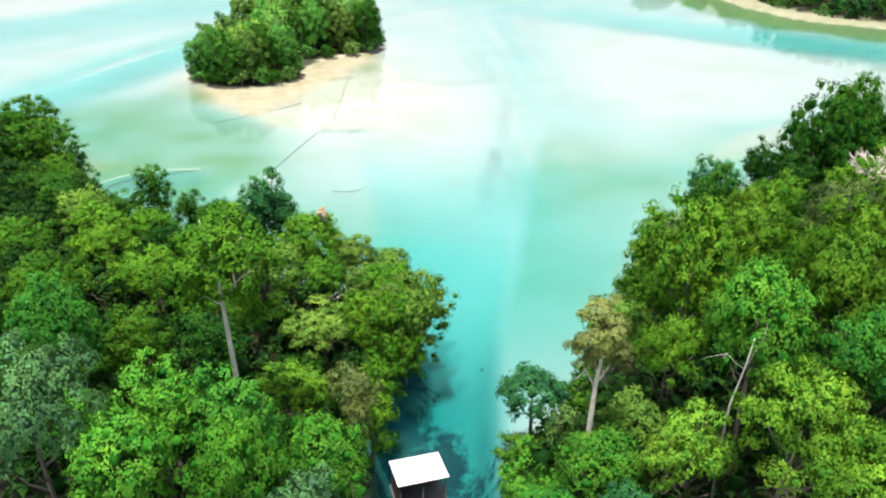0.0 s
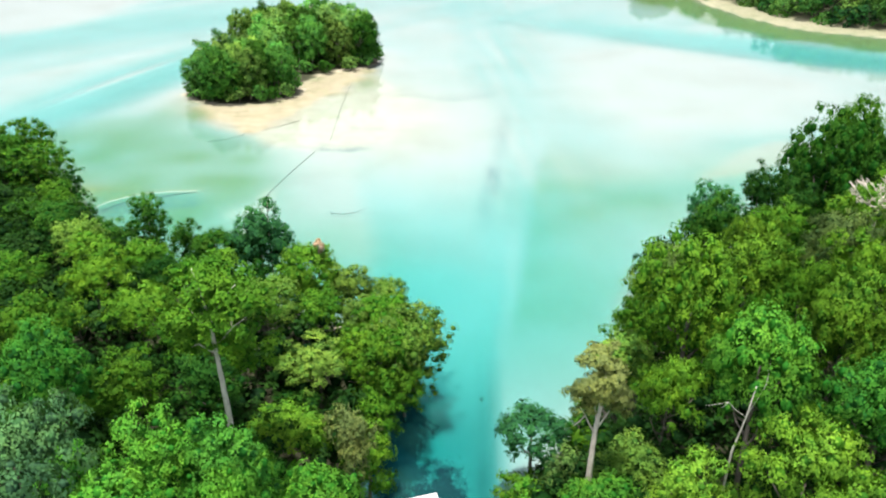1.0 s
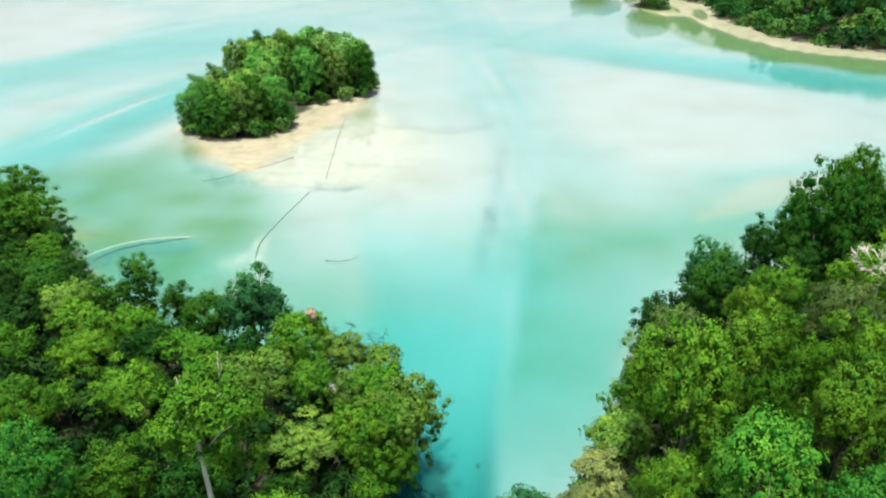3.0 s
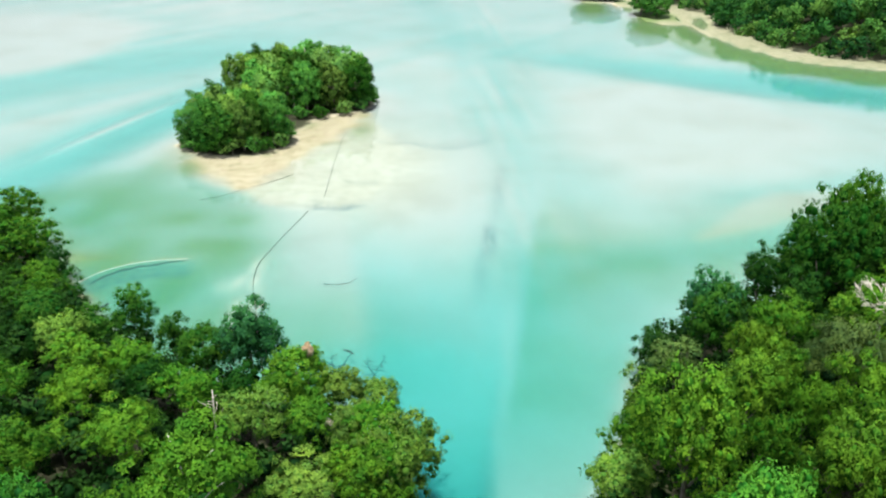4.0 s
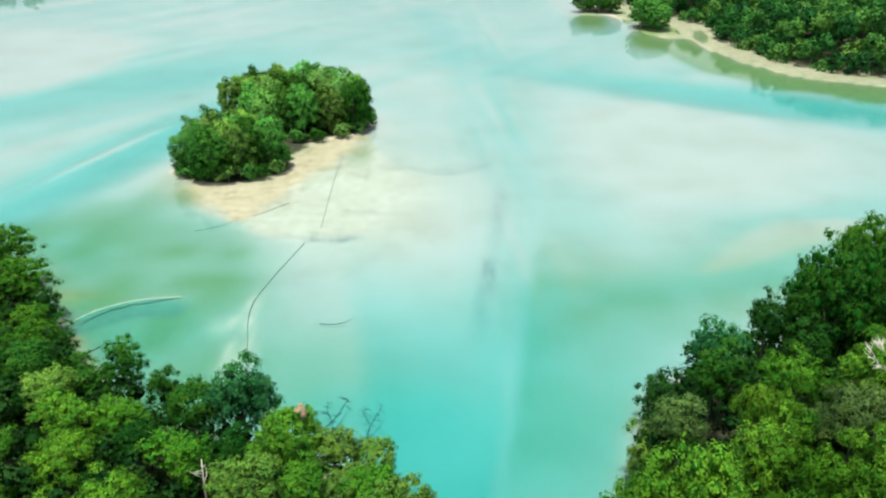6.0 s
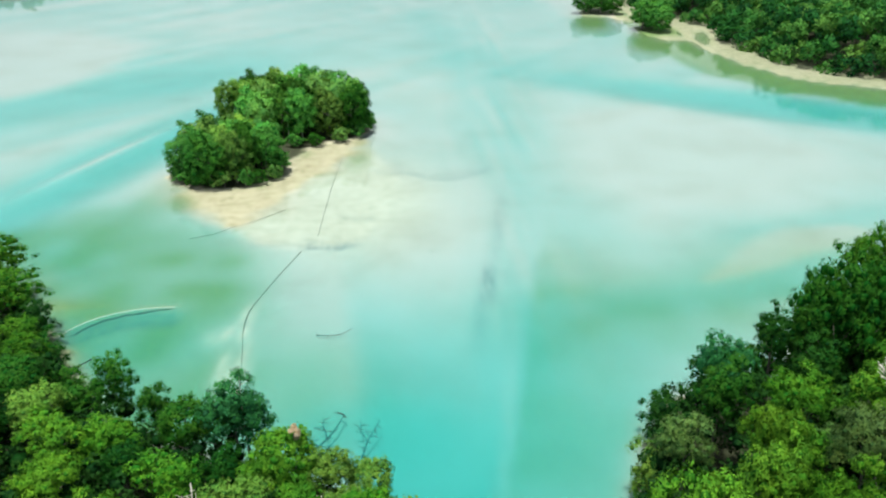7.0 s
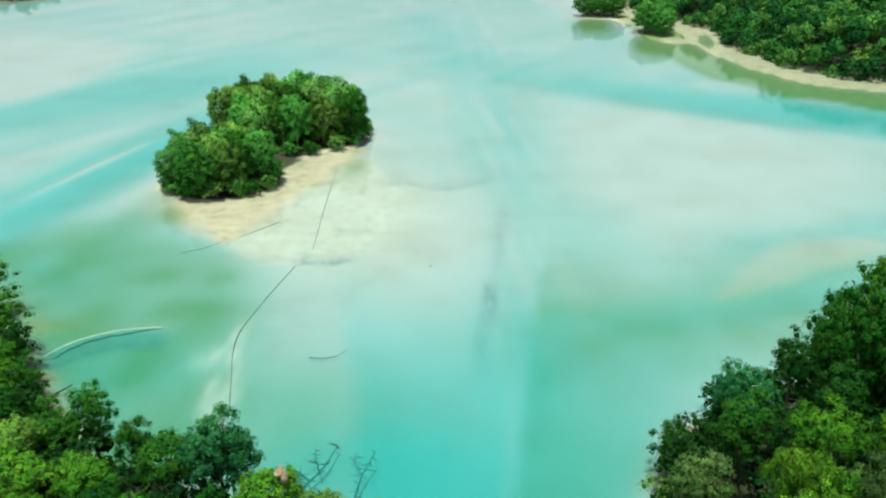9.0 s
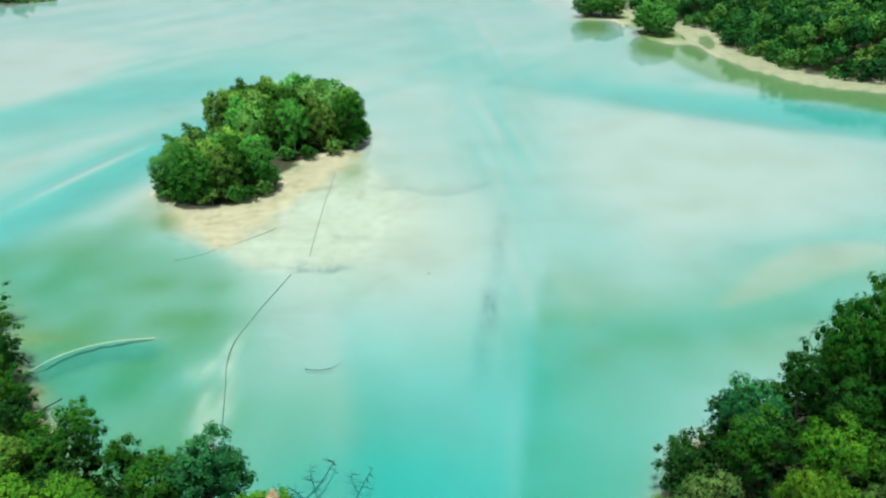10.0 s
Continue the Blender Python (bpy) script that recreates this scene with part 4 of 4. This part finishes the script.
tall_tree("tree", -17.6, 46, [(0.3, -0.2, 10), (0.1, 0, 17.5), (-0.1, 0.1, 21), (-0.3, 0.2, 24), (-0.5, 0.4, 27)],
          [[(-0.2, 0.1, 23.5), (-1.6, 0.2, 24.2), (-2.2, 0.3, 23.8)], [(-0.3, 0.2, 24), (1.3, 0.3, 25.8), (2.4, 0.4, 26.6)], [(-0.4, 0.3, 25.5), (-1.4, 0.0, 26.8), (-1.9, 0.0, 27.8)],
           [(-0.5, 0.4, 26.5), (1.0, 0.4, 28.6), (1.8, 0.7, 29.4)], [(-0.5, 0.4, 26.8), (-1.2, 0.8, 29.5), (-1.6, 1.2, 30.5)]],
          [(-2.6, 0.6, 28.4, 2.0), (0, 1, 29.6, 2.2), (2.2, 0.6, 28.4, 2.0), (2.9, 0.8, 25.6, 1.9), (-3.0, 0.5, 25.4, 1.8), (0.5, 2.4, 27.6, 2.2), (-0.6, -0.8, 26.2, 1.3), (1.5, -0.5, 24.6, 1.2), (-2.6, 1.5, 23.4, 1.6), (2.6, 1.8, 23.0, 1.8), (-1.8, -0.4, 27.0, 1.5), (1.2, -0.6, 27.6, 1.5)],
          22, 0.34, "leafy", "tall tree with a pale grey trunk and open green crown", 0.25, BARK_GREY)
tall_tree("tree", 12.6, 44, [(0, 0, 8), (-0.05, 0, 14), (0, 0, 17.8), (0.2, 0.1, 20), (0.3, 0.2, 23)],
          [[(0, 0, 17.6), (-0.9, 0.2, 19.2), (-1.7, 0.4, 20.6)], [(0, 0, 17.9), (1.1, 0.2, 20.0), (2.1, 0.4, 21.6)], [(-0.9, 0.2, 19.2), (-1.8, 0, 18.3)], [(0.1, 0, 18.5), (-0.4, 0.3, 21), (-0.8, 0.4, 23)]],
          [(-0.8, 0.4, 22.4, 1.3), (0.8, 0.5, 22.8, 1.3), (0.1, 0.6, 24.6, 1.2), (1.7, 0.5, 21.4, 1.1), (-1.6, 0.4, 21.0, 1.0), (0.3, -0.4, 21.4, 1.0), (0.8, 1.2, 22.6, 1.2), (-0.6, 0.2, 20.0, 0.8), (1.4, 0.3, 20.0, 0.8), (-0.4, 0.8, 23.6, 1.2), (2.2, 0.4, 20.4, 0.8)],
          26, 0.24, "tan", "pale-trunked forked tree with thin olive-brown foliage on the bank", 0.25)
tall_tree("tree", 23, 41, [(-0.5, 0, 14), (-0.5, 0, 18.5), (-0.2, 0, 20.5), (0, 0, 22), (0.3, 0.2, 24.5)],
          [[(0, 0, 21.8), (-1.6, 0, 23.2), (-3.2, 0, 22.8)], [(0, 0, 22), (1.2, 0.6, 24.4), (2.0, 2.4, 26)], [(-1.6, 0, 23.2), (-2.0, 0.1, 22.6)]], [], 0, 0,
          "mid", "slender pale forked trunk under the canopy edge", 0.085, BARK_GREY)


GREENS["blush"] = (0.46, 0.38, 0.34)
tall_tree("tree", -15.4, 79.6, [(0, 0, 8), (0, 0, 13), (0.1, 0, 16.2)], [[(0, 0, 14), (0.5, -0.3, 16.4)]], [(0.1, 0, 16.6, 0.5), (0.5, -0.3, 16.2, 0.4)], 30, 0.16, "blush",
          "slender tree with a pinkish flush of young leaves", 0.1, BARK)


def snag(x, y, z0, z1, seed, label, r=0.14, mat=None):
    """A bare dead treetop with a few crooked limbs."""
    rng = np.random.RandomState(seed)
    base = ground_at(x, y)
    tree = new("dead_tree")
    tree.location = (x, y, base)
    mesh_object("trunk", *tube([(0, 0, -0.4), (0.1, 0, (z0 - base) * 0.6), (0, 0.1, z0 - base), (0.2, 0.1, z1 - base)], [r * 1.4, r * 1.2, r, r * 0.4]), mat or PALE_BARK, tree, True)
    for k in range(6):
        q, h = k * 1.05 + rng.rand(), z0 - base + (z1 - z0) * (0.05 + 0.14 * k)
        l = rng.uniform(0.7, 1.6)
        a = Vector((0.05, 0.1, h))
        b = a + Vector((math.cos(q) * l * 0.6, math.sin(q) * l * 0.6, l * 0.35))
        c = b + Vector((math.cos(q + 0.6) * l * 0.5, math.sin(q + 0.6) * l * 0.5, l * 0.5))
        mesh_object("limb", *tube([a, b, c], [r * 0.55, r * 0.4, r * 0.15], 5), mat or PALE_BARK, tree, True)
    tagged(tree, label, "dead tree")


def bleached_crown(x, y, z0, reach, seed, label):
    """A dead tree whose limbs fork twice into a wide bleached crown."""
    rng = np.random.RandomState(seed)
    base = ground_at(x, y)
    tree = new("dead_tree")
    tree.location = (x, y, base)
    top = Vector((0.2, 0.1, z0 - base))
    mesh_object("trunk", *tube([(0, 0, -0.4), (0.15, 0, top.z * 0.6), top], [0.32, 0.26, 0.2], 8), PALE_BARK, tree, True)
    for k in range(9):
        q = 2 * math.pi * k / 9 + rng.uniform(-0.3, 0.3)
        a = top + Vector((0, 0, rng.uniform(-1.2, 0)))
        b = a + Vector((math.cos(q), math.sin(q), rng.uniform(0.2, 0.9))) * reach * rng.uniform(0.4, 0.6)
        twigs = [tube([a, a.lerp(b, 0.5) + Vector((0, 0, -0.15)), b], [0.085, 0.075, 0.06], 5)]
        for j in range(6):
            w = q + rng.uniform(-1.1, 1.1)
            c = b + Vector((math.cos(w), math.sin(w), rng.uniform(0.2, 1.2))) * reach * rng.uniform(0.25, 0.5)
            m = b.lerp(c, 0.5) + Vector((rng.uniform(-0.2, 0.2), rng.uniform(-0.2, 0.2), 0.15))
            twigs.append(tube([b, m, c], [0.055, 0.045, 0.03], 4))
            for _ in range(3):
                w2 = w + rng.uniform(-1.2, 1.2)
                e = m + Vector((math.cos(w2), math.sin(w2), rng.uniform(0.0, 1.0))) * reach * rng.uniform(0.12, 0.25)
                twigs.append(tube([m, e], [0.035, 0.02], 4))
        mesh_object("limb", *joined(twigs), PALE_BARK, tree, True)
    tagged(tree, label, "dead tree")


bleached_crown(50.5, 77.5, 24.2, 3.8, 4, "dead tree with a wide bleached crown on the eastern bank")
snag(-24.6, 71.4, 12.4, 16.4, 3, "bare bleached dead treetop among green crowns", 0.12)
snag(-23, 86.5, 14, 19, 6, "pale bare limbs standing inside a blue-green crown", 0.1)
snag(-46, 236, 7, 13.5, 7, "thin pale dead trunk among the islet trees", 0.15)
snag(-44.5, 252, 12, 17.5, 8, "thin pale dead trunk among the islet trees", 0.15)


# ---- hut on stilts in the creek ----
def box(lo, hi):
    (x0, y0, z0), (x1, y1, z1) = lo, hi
    v = [(x, y, z) for z in (z0, z1) for x, y in ((x0, y0), (x1, y0), (x1, y1), (x0, y1))]
    return v, [(3, 2, 1, 0), (4, 5, 6, 7), (0, 1, 5, 4), (1, 2, 6, 5), (2, 3, 7, 6), (3, 0, 4, 7)]


def ribbed_sheet(width, low, high, y0, y1, ribs=24, deep=0.025, thick=0.012):
    """A ribbed metal sheet sloping from y0 to y1."""
    v, f, n = [], [], ribs * 4
    for up in (0, thick):
        for y, z in ((y0, low), (y1, high)):
            for k in range(n + 1):
                v.append((width * (k / n - 0.5), y, z + up + deep * (1 if k % 4 in (1, 2) else 0)))
    m = n + 1
    for k in range(n):
        f += [(2 * m + k, 2 * m + k + 1, 3 * m + k + 1, 3 * m + k), (k, m + k, m + k + 1, k + 1), (k, k + 1, 2 * m + k + 1, 2 * m + k), (m + k, 3 * m + k, 3 * m + k + 1, m + k + 1)]
    f += [(0, 2 * m, 3 * m, m), (n, m + n, 3 * m + n, 2 * m + n)]
    return v, f


hut = new("hut")
hut.matrix_world = pose(-2.0, 48.5, 0, 0, 0, 17)
for sx in (-2.2, 0, 2.2):
    for sy in (-4.6, -1.7, 1.7):
        mesh_object("post", *tube([(sx, sy, -5.5), (sx, sy, 0.9 if sy < -4 else 4.05 - 0.12 * (1.7 - sy))], [0.09, 0.08], 8), DARK_WOOD, hut, True)
mesh_object("roof", *ribbed_sheet(4.95, 4.35, 4.0, -1.95, 1.95), WHITE_SHEET, hut)
for sy in (-1.7, 0, 1.7):
    mesh_object("beam", *box((-2.4, sy - 0.05, 3.98 - 0.09 * sy - 0.08), (2.4, sy + 0.05, 4.1 - 0.09 * sy - 0.02)), DARK_WOOD, hut)
mesh_object("wall", *box((-2.3, 1.6, 1.0), (2.3, 1.66, 3.9)), DARK_WOOD, hut)
mesh_object("wall", *box((-2.3, -1.6, 1.0), (-2.24, 1.6, 3.95)), DARK_WOOD, hut)
for k in range(34):
    mesh_object("plank", *box((-2.5, -4.9 + k * 0.2, 0.92), (2.5, -4.9 + k * 0.2 + 0.185, 0.97 + 0.006 * (k % 3))), GREY_SHEET, hut)
tagged(hut, "small stilt hut with white metal roof and grey plank deck", "hut")


# ---- things in the water ----
def along_bed(points, lift):
    fine = []
    for a, b in zip(points[:-1], points[1:]):
        n = max(2, int(math.hypot(b[0] - a[0], b[1] - a[1]) / 2))
        fine += [(a[0] + (b[0] - a[0]) * k / n, a[1] + (b[1] - a[1]) * k / n) for k in range(n)]
    fine.append(points[-1])
    for _ in range(4):
        fine = [fine[0]] + [tuple((fine[k - 1][i] + 2 * fine[k][i] + fine[k + 1][i]) / 4 for i in (0, 1)) for k in range(1, len(fine) - 1)] + [fine[-1]]
    z = terrain(np.array([p[0] for p in fine]), np.array([p[1] for p in fine]))[0]
    return [(x, y, min(-0.06, h + lift)) for (x, y), h in zip(fine, z)]


def submerged_pipe(points, r, label):
    line = along_bed(points, 0.12)
    pipe = mesh_object("submerged_pipe", *tube(line, [r] * len(line), 6), PIPE_SKIN, None, True)
    tagged(pipe, label, "pipe", "pipes across the shallows")


submerged_pipe([(-28, 227), (-28, 210), (-28, 198), (-27.5, 182), (-27, 168)], 0.065, "thin dark pipe lying under shallow water beside the islet")
submerged_pipe(PIPE, 0.1, "long curved dark pipe lying under shallow lagoon water")
submerged_pipe([(-56, 168), (-50, 170.5), (-46, 173), (-41, 178), (-37, 183)], 0.065, "dark pipe curving under shallow water off the islet beach")


def sunken_limb(points, r, label, name="sunken_branch", twigs=0, seed=0):
    rng = np.random.RandomState(seed)
    ob = new(name)
    ob.location = points[0]
    o = Vector(points[0])
    pts = [Vector(p) - o for p in points]
    mesh_object("stem", *tube(pts, [r * (1 - 0.7 * k / (len(pts) - 1)) for k in range(len(pts))], 6), WET_WOOD, ob, True)
    for k in range(twigs):
        a = pts[1 + k % (len(pts) - 1)].lerp(pts[k % (len(pts) - 1)], rng.rand())
        q = rng.uniform(0, 2 * math.pi)
        l = rng.uniform(0.7, 1.8)
        b = a + Vector((math.cos(q) * l, math.sin(q) * l, rng.uniform(0, 0.25)))
        mesh_object("twig", *tube([a, a.lerp(b, 0.5) + Vector((0.15, -0.1, 0.05)), b], [r * 0.5, r * 0.35, r * 0.12], 5), WET_WOOD, ob, True)
    tagged(ob, label, "branch", "sunken wood")


sunken_limb([(-18, 94, -0.5), (-16.5, 96.5, -0.3), (-15.2, 98.5, -0.15), (-14.2, 101, -0.1), (-13.4, 104, -0.08)], 0.2, "dark dead tree limb lying under clear shallow water", twigs=16, seed=1)
sunken_limb([(-16.5, 97, -0.3), (-18.5, 98.8, -0.15), (-20.8, 98.2, -0.2)], 0.16, "dark dead branch lying under clear shallow water", twigs=9, seed=2)
sunken_limb([(-15.2, 98.5, -0.2), (-16.2, 101, -0.1), (-16.6, 103.5, -0.08)], 0.12, "dark dead branch lying under clear shallow water", twigs=9, seed=7)
sunken_limb([(-10, 94, -0.5), (-9.5, 97.5, -0.2), (-8.8, 100, -0.1), (-8, 102.5, -0.08)], 0.16, "dark dead branch lying under clear shallow water", twigs=15, seed=3)
sunken_limb([(-9.5, 98, -0.2), (-10.6, 100, -0.1), (-10.9, 102.5, -0.08)], 0.11, "thin dark dead branch lying under clear shallow water", twigs=9, seed=4)
sunken_limb([(-61.5, 110, 0.2), (-60, 114, 0.15), (-58.8, 116.5, 0.05), (-57.5, 118.5, -0.05)], 0.25, "dark fallen log lying in the shallows", twigs=3, seed=5)
sunken_limb([(-21, 126, -0.1), (-18.5, 125.7, -0.05), (-16.5, 126.3, 0.0), (-15, 128, 0.1)], 0.08, "thin dark branch stranded on a sandbar", twigs=2, seed=6)
for k, (x, y, r) in enumerate(((5.55, 76.5, 0.45), (-1.3, 160, 0.26), (28.7, 140.6, 0.2), (3.9, 155.2, 0.2))):
    rng = np.random.RandomState(40 + k)
    bm = bmesh.new()
    bmesh.ops.create_icosphere(bm, subdivisions=2, radius=r)
    for v in bm.verts:
        v.co *= 1 + 0.25 * (noise.noise(v.co * 2.1 + Vector((k, 0, 0))))
        v.co.z *= 0.55
    me = bpy.data.meshes.new("sunken_stone")
    bm.to_mesh(me)
    bm.free()
    me.materials.append(WEEDY_STONE)
    stone = new("sunken_stone", me)
    stone.location = (x, y, ground_at(x, y) + 0.1)
    tagged(stone, "small dark weed-covered stone on the lagoon bed", "stone", "sunken stones")


def sand_ridge(points, width, label):
    """A low narrow ridge of pale sand that just breaks the surface."""
    fine = [(x, y) for x, y, _ in along_bed(points, 0)]
    v, f, n = [], [], len(fine)
    for k, (x, y) in enumerate(fine):
        a, b = fine[max(k - 1, 0)], fine[min(k + 1, n - 1)]
        d = Vector((b[0] - a[0], b[1] - a[1])).normalized()
        w = width * math.sin(math.pi * (k + 0.6) / (n + 0.2)) ** 0.7 * (0.8 + 0.4 * float(LATTICE[k % 256, 3]))
        for o, z in ((-1.0, -0.16), (-0.35, 0.012), (0.25, 0.018), (1.0, -0.16)):
            v.append((x - d.y * w * o, y + d.x * w * o, z))
    for k in range(n - 1):
        f += [(4 * k + m, 4 * k + m + 1, 4 * k + m + 5, 4 * k + m + 4) for m in range(3)]
    tagged(mesh_object("sand_ridge", v, f, DRY_SAND, None, True), label, "sandbar", "sand ridges")


sand_ridge([(-66.5, 125.5), (-64, 131), (-60, 133.8), (-55, 135.6), (-49, 136)], 0.2, "thin curved ridge of pale sand breaking the water")
